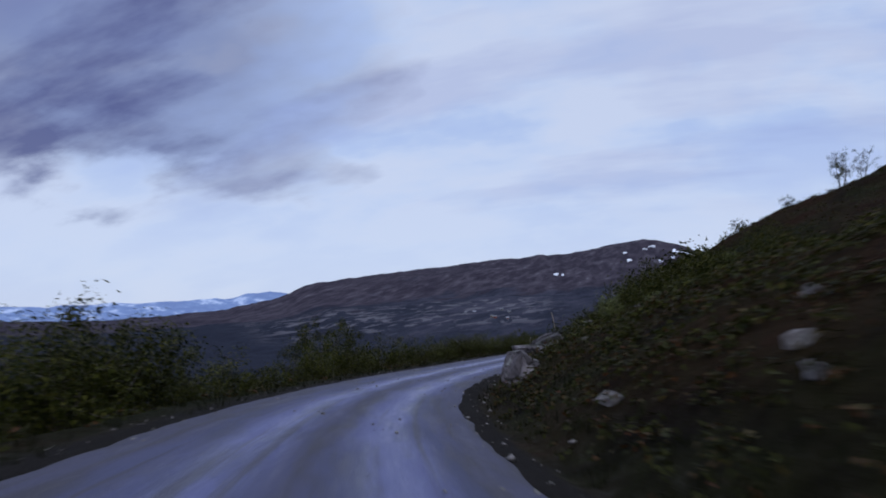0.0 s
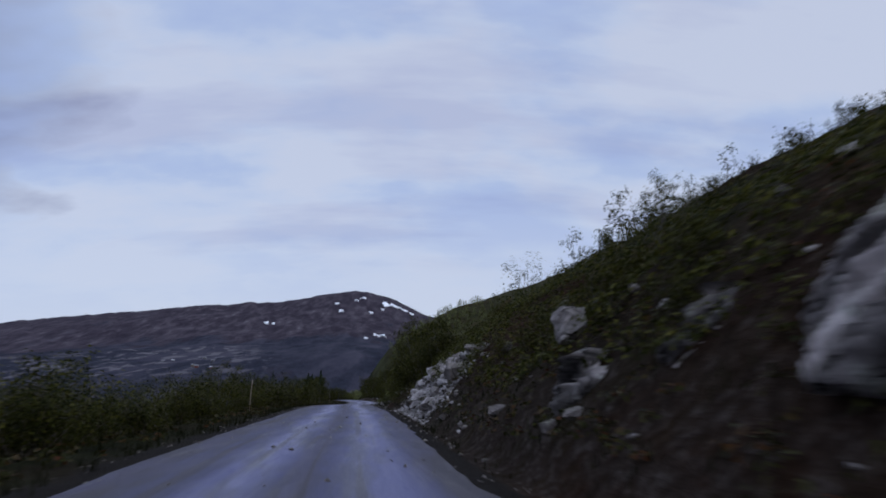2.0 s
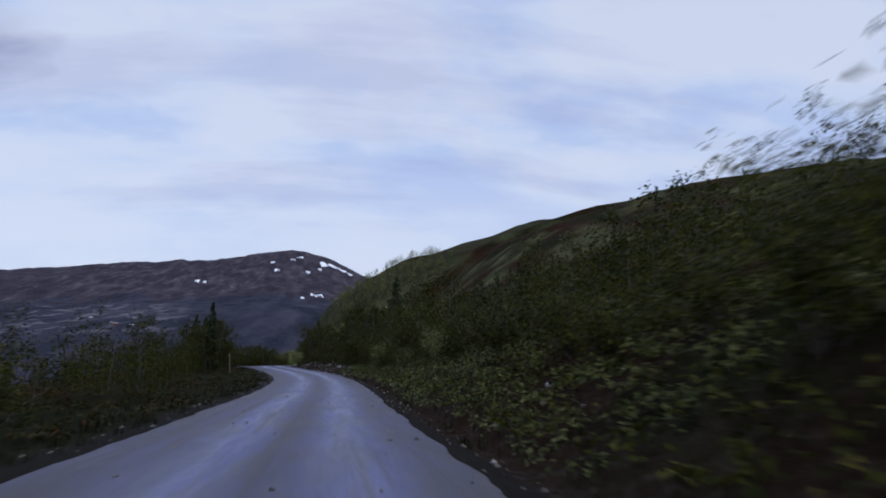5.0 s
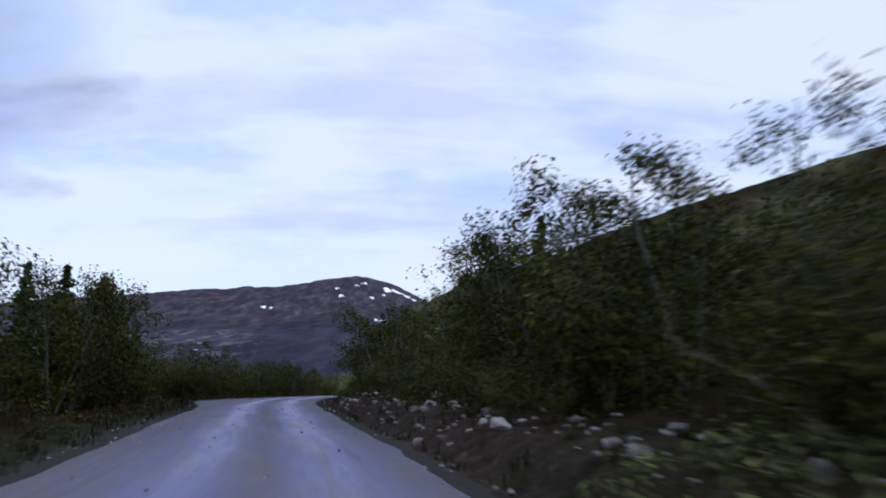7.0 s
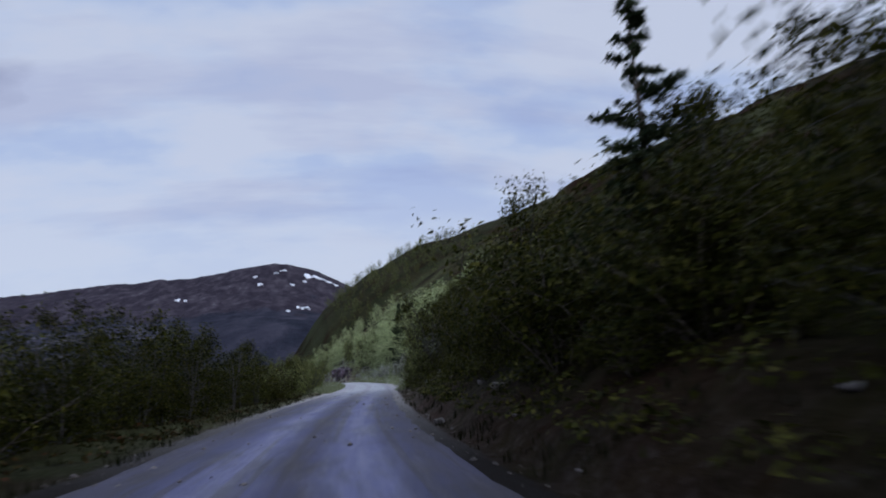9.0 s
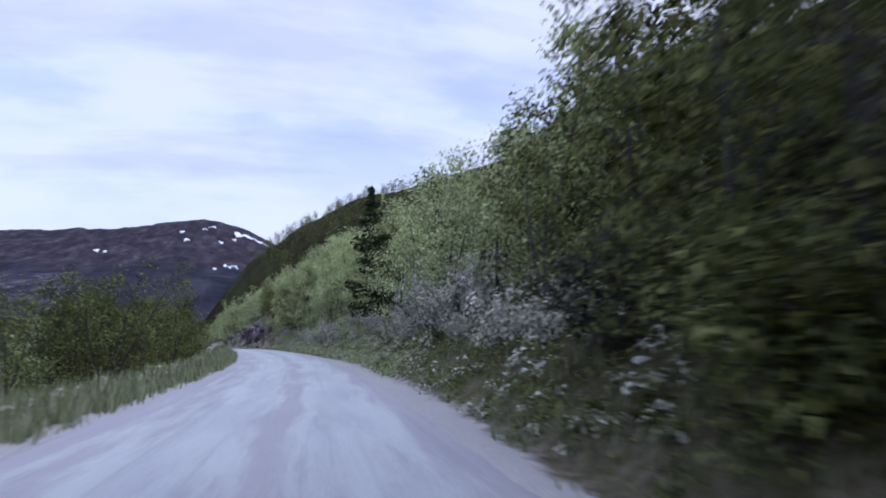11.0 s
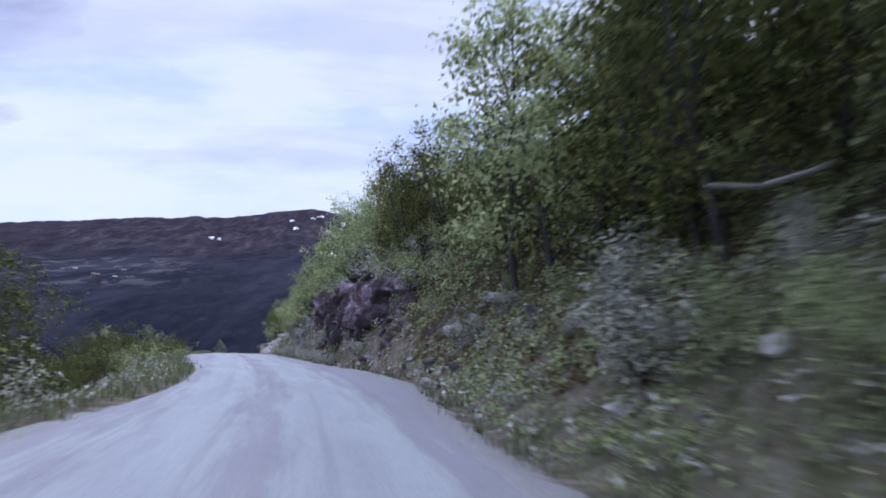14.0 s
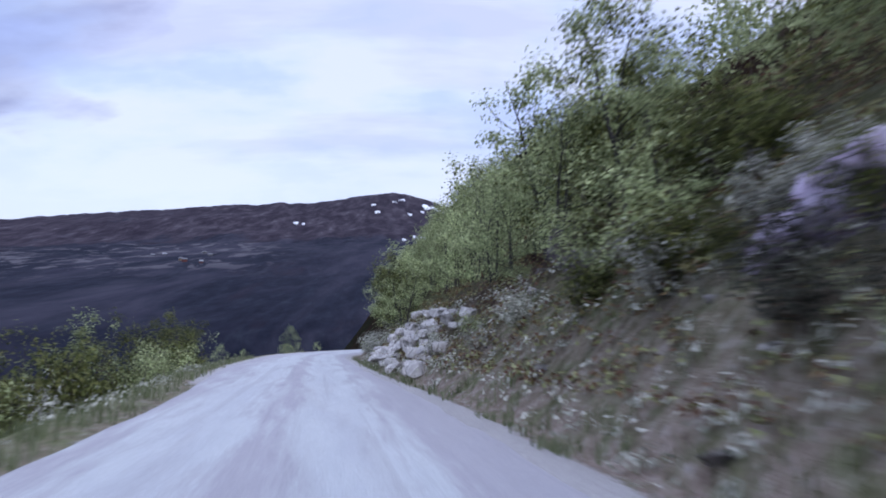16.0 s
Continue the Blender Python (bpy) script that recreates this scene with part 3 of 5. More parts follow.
give(ground, "green", np.clip(np.where(gu < 0, np.exp(-np.maximum(beside - 0.3, 0) / 6), 0.08 + 0.92 * ease(290, 310, gy) * np.maximum(np.exp(-np.maximum(beside, 0) / 3), 0.45 * ease(440, 560, gy))) + 0.35 * rough(gx, gy, 9, 3, 51), 0, 1))

# the road: crowned, with two worn wheel tracks and loose gravel between and beside them
ry = ladder([(-70, 1.0), (-20, 0.55), (470, 1.2), (580, 0)])
ru = np.linspace(-HALF - 0.1, HALF + 0.1, 39)
gy, gu = np.meshgrid(ry, ru, indexing="ij")
gu = np.where(gu < -0.6, -0.6 + (gu + 0.6) * (left_half(gy) - 0.6) / (HALF - 0.6), gu)
gu = np.where(gu > 1.5, 1.5 + (gu - 1.5) * (right_half(gy) - 1.5) / (HALF - 1.5), gu)
gx = road_x(gy) + gu / lean(gy)
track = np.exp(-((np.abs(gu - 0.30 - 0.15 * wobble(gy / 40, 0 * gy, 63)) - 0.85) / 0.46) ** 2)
gz = road_z(gy) + 0.035 - 0.05 * np.minimum(np.abs(gu) / HALF, 1.1) ** 2 - 0.022 * track + 0.010 * rough(gx, gy, 0.7, 3, 61) + 0.012 * rough(gx * 1.0, gy, 2.5, 2, 65)
gz -= 0.08 * ease(-0.15, 0.1, np.abs(gu) - np.where(gu > 0, right_half(gy), left_half(gy)))
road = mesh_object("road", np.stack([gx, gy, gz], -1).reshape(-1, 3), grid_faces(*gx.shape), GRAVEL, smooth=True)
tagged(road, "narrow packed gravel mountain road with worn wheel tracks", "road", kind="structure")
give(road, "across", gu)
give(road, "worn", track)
give(road, "station", gy)
give(road, "loose", np.clip(0.50 - track * 0.50 + 0.42 * ease(1.6, 2.6, np.abs(gu)) + 0.7 * ease(1.55, 2.1, -gu) * (1 - ease(280, 300, gy)) * (1 - 0.8 * ease(150, 166, gy) * (1 - ease(192, 208, gy))) + 0.25 * np.exp(-((gu - 0.3) / 0.28) ** 2) + 0.12 * ease(0.9, 1.4, -gu) * ease(290, 310, gy), 0, 1))
# takes the gravel from its dim colours to its lit ones along the road
give(road, "lit_tone", along(gy, (-60, 0.0), (120, 0.05), (165, 0.12), (195, 0.12), (205, 0.05), (245, 0.0), (277, 0.12), (303, 0.85), (640, 1.0)))

# ---------------------------------------------------------------- the fell across the valley, with its snow
FELL_AT = (-20.0, 300.0)
FELL_AZ = [-60, -40, -25, -12, -6, -3.2, -1.8, 0, 1.2, 2.6, 4.5, 6.5, 9, 11, 12.5, 14.5, 17.5, 21, 25, 28, 30.5, 33, 37, 42, 48, 60, 80]
FELL_EL = [2.5, 3.0, 3.4, 3.8, 4.3, 4.9, 5.6, 6.35, 6.6, 6.75, 6.6, 6.2, 5.8, 5.8, 5.6, 5.55, 5.15, 4.8, 4.35, 4.0, 3.6, 2.5, 1.7, 1.1, 0.8, 0.8, 0.8]


def fell_height(az, r):
    """Height at azimuth az (degrees to the left of north) and distance r."""
    el = np.interp(az, FELL_AZ, FELL_EL) - 0.14 + 0.05 * wobble(np.asarray(az) / 0.8, 0 * az, 71) + 0.03 * wobble(np.asarray(az) / 0.25, 0 * az, 72)
    crest = 4500 * np.tan(np.radians(el))
    foot = -48.0 + 0 * az
    s = np.clip((r - 620) / (4500 - 620), 0, 1)
    shape = 0.42 * s + 0.58 * s ** 1.9 + 0.05 * np.sin(s * math.pi * 2.4)
    px, py = -np.sin(np.radians(az)) * r, np.cos(np.radians(az)) * r
    bumps = (14 * rough(px, py, 520, 4, 81) + 5 * rough(px, py, 120, 3, 85)) * np.clip(s * 3, 0, 1) * np.clip((1 - s) * 5, 0.12, 1)
    z = foot + (crest - foot) * shape + bumps
    return np.where(r > 4500, crest - (r - 4500) * 0.25, z)


fa, fr = np.meshgrid(np.arange(-60, 80.01, 0.18), np.concatenate([np.linspace(560, 4400, 60), [4500, 4600, 4690]]), indexing="ij")
fz = fell_height(fa, fr)
fz[:, 0] = -120
fx, fy = FELL_AT[0] - np.sin(np.radians(fa)) * fr, FELL_AT[1] + np.cos(np.radians(fa)) * fr
fell = mesh_object("mountain", np.stack([fx, fy, fz], -1).reshape(-1, 3), grid_faces(*fa.shape), FELL, smooth=True)
tagged(fell, "bare purple-brown fell with dark forest on its lower slopes", "mountain", kind="structure")
share = (fr - 620) / (4500 - 620)
give(fell, "forest", np.clip(1.0 - ease(0.42, 0.72, share + 0.06 * rough(fx, fy, 300, 3, 91)), 0, 1))
give(fell, "open", 1 - ease(22, 32, fa))
give(fell, "farmed", ease(8, 14, fa) * (1 - ease(34, 40, fa)) * ease(0.10, 0.18, share) * (1 - ease(0.40, 0.52, share)))


def snow_patch(az, el, wide, tall, seed):
    """A ragged sheet of old snow on the slope, at a bearing and height angle, sizes in degrees."""
    rr = np.linspace(2700, 4490, 160)
    ang = np.degrees(np.arctan2(fell_height(np.full(160, az), rr), rr))
    r0 = rr[np.argmin(np.abs(ang - el))]
    n = 18
    rng = np.random.default_rng(seed)
    th = np.linspace(0, 2 * math.pi, n, endpoint=False)
    k = 0.35 + 0.65 * rng.random(n)
    da, de = np.cos(th) * wide * 0.75 * k, np.sin(th) * tall * 0.36 * k + 0.22 * tall * np.cos(th * 2 + seed)
    depth = (4500 - 620) / 6.0
    pts = [(0.0, 0.0)] + list(zip(da, de))
    verts = []
    for a, e in pts:
        r = min(r0 + e * depth * 0.9, 4495)
        z = float(fell_height(np.array([az + a]), np.array([r]))[0]) + 6
        verts.append((FELL_AT[0] - math.sin(radians(az + a)) * r, FELL_AT[1] + math.cos(radians(az + a)) * r, z))
    low = [(v[0], v[1], v[2] - 12) for v in verts[1:]]
    faces = [(0, 1 + i, 1 + (i + 1) % n) for i in range(n)]
    for i in range(n):
        j = (i + 1) % n
        faces += [(1 + i, 1 + n + i, 1 + n + j), (1 + i, 1 + n + j, 1 + j)]
    ob = mesh_object("snow_patch", verts + low, faces, SNOW)
    return tagged(ob, "thin patch of old snow lying on the fell", "snow", "snow patches")


for i, (az, el, w, h) in enumerate([(0, 6.0, 0.62, 0.34), (-0.7, 5.9, 0.75, 0.16), (-1.4, 5.55, 0.55, 0.12), (0.35, 5.6, 0.3, 0.10), (1.9, 6.5, 0.5, 0.16), (2.5, 6.35, 0.3, 0.08), (3.8, 5.5, 0.42, 0.12), (4.1, 6.1, 0.3, 0.09), (1.3, 5.4, 0.28, 0.1), (9.9, 4.5, 0.32, 0.1), (9.3, 4.45, 0.2, 0.08), (0.3, 3.45, 0.6, 0.14), (0.9, 3.55, 0.3, 0.1), (1.7, 3.3, 0.26, 0.08), (-2.1, 5.2, 0.3, 0.1)]):
    snow_patch(az, el - 0.16, w, h, 300 + i)

# blue ranges on the skyline, far down the valley; colour and glow stand in for haze
k = Mat("far_range_painted_haze")
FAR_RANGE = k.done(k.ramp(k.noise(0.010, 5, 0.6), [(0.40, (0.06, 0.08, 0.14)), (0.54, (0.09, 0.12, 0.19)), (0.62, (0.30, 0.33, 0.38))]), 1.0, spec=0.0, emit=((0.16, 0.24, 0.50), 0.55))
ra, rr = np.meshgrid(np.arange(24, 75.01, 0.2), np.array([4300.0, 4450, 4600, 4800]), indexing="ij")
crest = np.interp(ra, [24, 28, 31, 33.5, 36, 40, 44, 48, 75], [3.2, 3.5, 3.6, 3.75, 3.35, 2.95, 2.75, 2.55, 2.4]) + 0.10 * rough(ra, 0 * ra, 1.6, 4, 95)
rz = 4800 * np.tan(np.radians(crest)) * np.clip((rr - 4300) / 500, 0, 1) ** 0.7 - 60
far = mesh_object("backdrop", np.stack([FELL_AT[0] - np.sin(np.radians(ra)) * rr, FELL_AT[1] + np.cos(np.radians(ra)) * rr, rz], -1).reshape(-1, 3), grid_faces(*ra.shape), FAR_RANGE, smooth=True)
tagged(far, "distant mountain ranges streaked with snow, blue haze painted in", "mountains", kind="structure")

# ---------------------------------------------------------------- trees and bushes


def tube(points, radii, sides=6):
    """Verts and quads of a tapered tube along points."""
    pts, n = np.asarray(points, float), len(points)
    verts, faces = [], []
    for i in range(n):
        t = pts[min(i + 1, n - 1)] - pts[max(i - 1, 0)]
        t = t / (np.linalg.norm(t) + 1e-9)
        a = np.cross(t, (0.31, 0.95, 0.05) if abs(t[2]) > 0.8 else (0, 0, 1.0))
        a /= np.linalg.norm(a) + 1e-9
        b = np.cross(t, a)
        for s in range(sides):
            th = 2 * math.pi * s / sides
            verts.append(pts[i] + radii[i] * (math.cos(th) * a + math.sin(th) * b))
    for i in range(n - 1):
        for s in range(sides):
            j = (s + 1) % sides
            faces.append((i * sides + s, i * sides + j, (i + 1) * sides + j, (i + 1) * sides + s))
    return np.array(verts), np.array(faces)


def gather(pieces):
    verts, faces, at_v = [], [], 0
    for v, f in pieces:
        verts.append(v)
        faces.append(f + at_v)
        at_v += len(v)
    return np.concatenate(verts), np.concatenate(faces)


def soft(rng, shape):
    """Normal spread with its tails cut, so that no leaf strays from its clump."""
    return np.clip(rng.normal(size=shape), -1.6, 1.6)


def leaves(centres, size, rng, long=1.5, droop=0.3, axis=None, facing=None):
    """A pointed leaf at every centre. facing: the way the blades turn their upper side, roughly."""
    n = len(centres)
    d = rng.normal(size=(n, 3)) if axis is None else axis + 0.35 * rng.normal(size=(n, 3))
    d[:, 2] -= droop
    if facing is None:
        face = rng.normal(size=(n, 3))
    else:
        face = facing / (np.linalg.norm(facing, axis=1)[:, None] + 1e-9) + (0, 0, 0.30) + 0.42 * rng.normal(size=(n, 3))
        face /= np.linalg.norm(face, axis=1)[:, None] + 1e-9
        d = d - face * (d * face).sum(1)[:, None]
    d /= np.linalg.norm(d, axis=1)[:, None] + 1e-9
    w = np.cross(d, face)
    w /= np.linalg.norm(w, axis=1)[:, None] + 1e-9
    s = (size * (0.6 + 0.8 * rng.random(n)))[:, None]
    a = centres - d * s * long / 2 + w * s * 0.5
    b = centres - d * s * long / 2 - w * s * 0.5
    c = centres + d * s * long / 2
    verts = np.stack([a, b, c], 1).reshape(-1, 3)
    return verts, np.arange(3 * n).reshape(n, 3)


def bent(start, way, length, steps, rng, wander=0.12, lift=0.0):
    pts, p, d = [np.array(start, float)], np.array(start, float), np.array(way, float)
    for _ in range(steps):
        d = d + rng.normal(size=3) * wander + (0, 0, lift)
        d /= np.linalg.norm(d)
        p = p + d * length / steps
        pts.append(p.copy())
    return np.array(pts)


def clump_tone(seed, n):
    """How much lighter or darker the leaves of each clump are than the rest."""
    return np.random.default_rng(seed + 9).uniform(-0.38, 0.38, n)


def thing(name, label, category, group=""):
    return tagged(new(name), label, category, group)


def make_birch(seed, height, count, leaf, mat, stems=2, spread=0.34, low=0.03, thin=1.0, open_top=0.0):
    """Mountain birch: one or more crooked stems, limbs and twigs, leaves in clumps along them."""
    rng = np.random.default_rng(seed)
    wood, spots, weights = [], [], []
    for s in range(stems):
        a = rng.random() * 2 * math.pi
        tilt = 0.10 + 0.16 * rng.random() * (stems > 1)
        tall = height * (1 if s == 0 else 0.68 + 0.28 * rng.random())
        stem = bent((0.10 * math.cos(a) * (stems > 1), 0.10 * math.sin(a) * (stems > 1), -0.25), (tilt * math.cos(a), tilt * math.sin(a), 1), tall + 0.25, 9, rng, 0.07, 0.03)
        r0 = 0.011 * tall + 0.018
        wood.append(tube(stem, np.linspace(r0, 0.008, len(stem)), 6))
        limbs = int(9 * tall / 4) + 4
        for i in range(limbs):
            f = low + (0.97 - low) * (i + rng.random()) / limbs
            q = stem[0] + 0
            q = np.array([np.interp(f, np.linspace(0, 1, len(stem)), stem[:, c]) for c in range(3)])
            th = rng.random() * 2 * math.pi
            reach = spread * tall * (0.30 + 0.70 * math.sin(math.pi * min(0.94, 0.28 + 0.70 * f)) ** 0.8) * (0.6 + 0.6 * rng.random())
            limb = bent(q, (math.cos(th), math.sin(th), 0.30 + 0.7 * f), reach, 3, rng, 0.16, 0.04)
            wood.append(tube(limb, np.linspace(0.30 * r0 * (1.15 - f) + 0.006, 0.004, len(limb)), 3))
            for k in range(2):
                g = 0.35 + 0.6 * rng.random()
                q2 = np.array([np.interp(g, np.linspace(0, 1, len(limb)), limb[:, c]) for c in range(3)])
                th2 = th + rng.normal() * 0.9
                twig = bent(q2, (math.cos(th2), math.sin(th2), 0.4 * rng.normal() + 0.2), reach * 0.45, 2, rng, 0.25)
                wood.append(tube(twig[::2], (0.007, 0.003), 3))
                spots += [twig[1], twig[2]]
                weights += [1.0, 1.2]
            spots += [limb[1], limb[2], limb[3]]
            weights += [0.5, 0.8, 1.0]
    spots, weights = np.array(spots), np.array(weights)
    weights = weights * (0.15 + 1.8 * np.random.default_rng(seed + 5).random(len(weights)) ** 2.2)
    if open_top:
        weights = weights * np.where(spots[:, 2] > height * (1 - open_top), 0.25, 1.0)
    pick = rng.choice(len(spots), count, p=weights / weights.sum())
    away = soft(rng, (count, 3))
    centres = spots[pick] + away * 0.042 * height * thin * np.array((1.0, 1.0, 0.8))
    centres[:, 2] = np.maximum(centres[:, 2], 0.05)
    middle = np.array((0, 0, height * 0.45))
    outward = (centres - middle) / (spread * height)
    root = new("tree")
    wv, wf = gather(wood)
    mesh_object("trunk", wv, wf, BIRCH_BARK, root, True)
    lv, lf = leaves(centres, leaf, rng, 1.35, facing=away + 0.8 * outward)
    crown = mesh_object("crown", lv, lf, mat, root)
    give(crown, "tone", np.repeat(clump_tone(seed, len(spots))[pick], 3))
    return root


def make_spruce(seed, height, width, gaps=0.0):
    """Spruce: straight stem, whorls of drooping boughs hung with needle sprays."""
    rng = np.random.default_rng(seed)
    stem = bent((0, 0, -0.3), (0, 0, 1), height + 0.3, 8, rng, 0.012)
    wood = [tube(stem, np.linspace(0.017 * height + 0.02, 0.01, len(stem)), 7)]
    spots, ways = [], []
    z = 0.10 * height
    while z < height * 0.985:
        f = z / height
        reach = width * (1 - f) ** 0.85 * (0.85 + 0.3 * rng.random()) + 0.08
        for b in range(int(5 + 4 * (1 - f))):
            if rng.random() < gaps:
                continue
            th = rng.random() * 2 * math.pi
            r = reach * (0.55 + 0.6 * rng.random())
            base = np.array([np.interp(z + 0.3, np.linspace(0, height + 0.3, len(stem)), stem[:, c]) for c in range(3)])
            bough = bent(base, (math.cos(th), math.sin(th), 0.25 - 0.45 * (1 - f)), r, 4, rng, 0.06, -0.02)
            bough[-1][2] += 0.10 * r
            wood.append(tube(bough, np.linspace(0.018 * (1.2 - f), 0.004, 5), 3))
            n = int(9 + 34 * r)
            g = 0.12 + 0.88 * rng.random(n) ** 0.8
            p = np.stack([np.interp(g, np.linspace(0, 1, 5), bough[:, c]) for c in range(3)], 1)
            side = np.array([-math.sin(th), math.cos(th), 0])
            p = p + side * (rng.normal(size=n) * 0.16 * r * (1.1 - g))[:, None]
            p[:, 2] -= np.abs(rng.normal(size=n)) * 0.07
            spots.append(p)
            w = np.tile(np.array([math.cos(th), math.sin(th), -0.25]), (n, 1)) + side * (rng.normal(size=n) * 0.7)[:, None]
            ways.append(w)
        z += height * (0.030 + 0.012 * rng.random()) * (1.15 - 0.5 * f)
    root = new("tree")
    wv, wf = gather(wood)
    mesh_object("trunk", wv, wf, DARK_BARK, root, True)
    lv, lf = leaves(np.concatenate(spots), 0.08 * (height / 6) ** 0.4, rng, 3.2, 0.15, np.concatenate(ways))
    mesh_object("crown", lv, lf, NEEDLES, root)
    return root


def make_bush(seed, height, count, leaf, mat, width=0.9):
    """A many-stemmed bush."""
    rng = np.random.default_rng(seed)
    wood, spots = [], []
    for s in range(8):
        th, out = rng.random() * 2 * math.pi, (0.15 + 0.85 * rng.random()) * width
        stem = bent((0.08 * math.cos(th), 0.08 * math.sin(th), -0.15), (out * math.cos(th), out * math.sin(th), 1), height * (0.7 + 0.4 * rng.random()), 5, rng, 0.13)
        wood.append(tube(stem, np.linspace(0.022, 0.004, 6), 3))
        for k in range(5):
            q = stem[1 + k % 5]
            a = rng.random() * 2 * math.pi
            twig = bent(q, (math.cos(a), math.sin(a), 0.5), height * 0.36, 2, rng, 0.25)
            wood.append(tube(twig[::2], (0.008, 0.003), 3))
            spots += [twig[1], twig[2]]
        spots += [stem[3], stem[4], stem[5]]
    spots = np.array(spots)
    weights = 0.2 + rng.random(len(spots)) ** 2
    pick = rng.choice(len(spots), count, p=weights / weights.sum())
    away = soft(rng, (count, 3))
    centres = spots[pick] + away * 0.085 * height
    centres[:, 2] = np.maximum(centres[:, 2], 0.03)
    root = new("bush")
    wv, wf = gather(wood)
    mesh_object("stem", wv, wf, DARK_BARK, root, True)
    lv, lf = leaves(centres, leaf, rng, 1.6, facing=away + centres / (0.5 * height))
    foliage = mesh_object("foliage", lv, lf, mat, root)
    give(foliage, "tone", np.repeat(clump_tone(seed, len(spots))[pick], 3))
    return root


def tag_kind(obs, name, label, category, group):
    for o in obs:
        o.name = name
        tagged(o, label, category, group)
        o.location = (0, -30000, 0)
    return obs


BIRCHES = [make_birch(401, 5.0, 2900, 0.078, BIRCH_LEAF, 2), make_birch(402, 5.2, 2900, 0.078, BIRCH_LEAF, 2, 0.30), make_birch(403, 4.6, 2800, 0.075, BIRCH_LEAF, 2, 0.38), make_birch(404, 5.4, 2700, 0.08, LIT_LEAF, 1, 0.36), make_birch(405, 4.8, 2600, 0.078, LIT_LEAF, 2, 0.36), make_birch(406, 5.0, 2600, 0.078, LIT_LEAF, 2, 0.33)]
MIDS = [make_birch(461, 5.0, 2900, 0.078, MID_LEAF, 2, 0.34), make_birch(462, 5.2, 2900, 0.078, MID_LEAF, 3, 0.30)]
DIM = [make_bush(465, 1.3, 1400, 0.055, DIM_WILLOW_LEAF, 1.1), make_bush(466, 1.5, 1400, 0.062, MID_LEAF, 1.0)]
TALL = [make_birch(407, 8.4, 6400, 0.085, LIT_LEAF, 2, 0.24, 0.12), make_birch(408, 8.0, 6200, 0.085, LIT_LEAF, 1, 0.26, 0.12)]
SPARSE = [make_birch(411, 5.0, 1200, 0.08, BIRCH_LEAF, 1, 0.30, 0.25, 0.8, 0.25), make_birch(412, 4.5, 1000, 0.08, BIRCH_LEAF, 2, 0.30, 0.25, 0.8)]
SPRUCES = [make_spruce(421, 7.0, 1.5), make_spruce(422, 7.0, 1.15, 0.15), make_spruce(423, 7.0, 1.75, 0.2), make_spruce(424, 9.5, 2.5, 0.45)]
BUSHES = [make_bush(431, 1.6, 1900, 0.045, LIT_LEAF), make_bush(432, 1.5, 900, 0.072, BIRCH_LEAF, 1.1), make_bush(433, 1.7, 950, 0.072, BIRCH_LEAF, 0.7)]
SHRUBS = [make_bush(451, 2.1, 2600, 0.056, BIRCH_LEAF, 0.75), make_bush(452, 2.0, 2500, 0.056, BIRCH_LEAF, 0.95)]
WILLOWS = [make_bush(441, 1.4, 1450, 0.052, WILLOW_LEAF, 1.0), make_bush(442, 1.2, 1400, 0.052, WILLOW_LEAF, 1.3)]
tag_kind(BIRCHES[:3], "birch_tree", "leafy dark green mountain birch with crooked stems", "tree", "birches beside the road")
tag_kind(BIRCHES[3:], "birch_tree", "mountain birch with leaves in brightened light green", "tree", "birches beside the road")
tag_kind(MIDS, "birch_tree", "full mid-green mountain birch with several stems", "tree", "birches beside the road")
tag_kind(DIM[:1], "willow_bush", "grey-green willow bush, darkened for dim light, on the heath bank", "bush", "grey willow bushes")
tag_kind(DIM[1:], "bush", "mid-green leafy bush on the bank", "bush", "green bushes")
tag_kind(TALL, "birch_tree", "tall slender birch with leaves in brightened light green", "tree", "birches beside the road")
tag_kind(SPARSE, "birch_tree", "thin wind-worn birch with sparse leaves", "tree", "sparse birches on the slope")
tag_kind(SPRUCES, "spruce_tree", "dark green spruce with drooping boughs", "tree", "spruces among the birches")
tag_kind(BUSHES, "bush", "low green leafy bush on the slope", "bush", "green bushes")
tag_kind(SHRUBS, "birch_shrub", "dense dark green birch shrub beside the road", "bush", "birch shrubs along the road")
tag_kind(WILLOWS, "willow_bush", "grey-green downy willow bush beside the road", "bush", "grey willow bushes")
STOCK = BIRCHES + TALL + SPARSE + SPRUCES + BUSHES + WILLOWS + SHRUBS + MIDS + DIM
PROTO_H = {}
for o, h in zip(STOCK, [5.0, 5.2, 4.6, 5.4, 4.8, 5.0, 8.4, 8.0, 5.0, 4.5, 7, 7, 7, 9.5, 1.6, 1.5, 1.7, 1.4, 1.2, 2.1, 2.0, 5.0, 5.2, 1.3, 1.5]):
    PROTO_H[o] = h
rnd = random.Random(77)
TAKEN = []


def plant(ob, y, u, height, spin=None, tip=0.06):
    """A copy of a tree or bush at station y, u metres right of the road's middle, with the given height."""
    s = height / PROTO_H[ob]
    p = at(y, u)
    TAKEN.append((p.x, p.y))
    rz = rnd.random() * 360 if spin is None else spin
    m = pose(p.x, p.y, p.z - 0.02, math.degrees(tip) * rnd.uniform(-1, 1), math.degrees(tip) * rnd.uniform(-1, 1), rz) @ Matrix.Diagonal((s * rnd.uniform(0.9, 1.12), s * rnd.uniform(0.9, 1.12), s, 1))
    return copy_thing(ob, m)


FARTHER, SCRUB = [], []


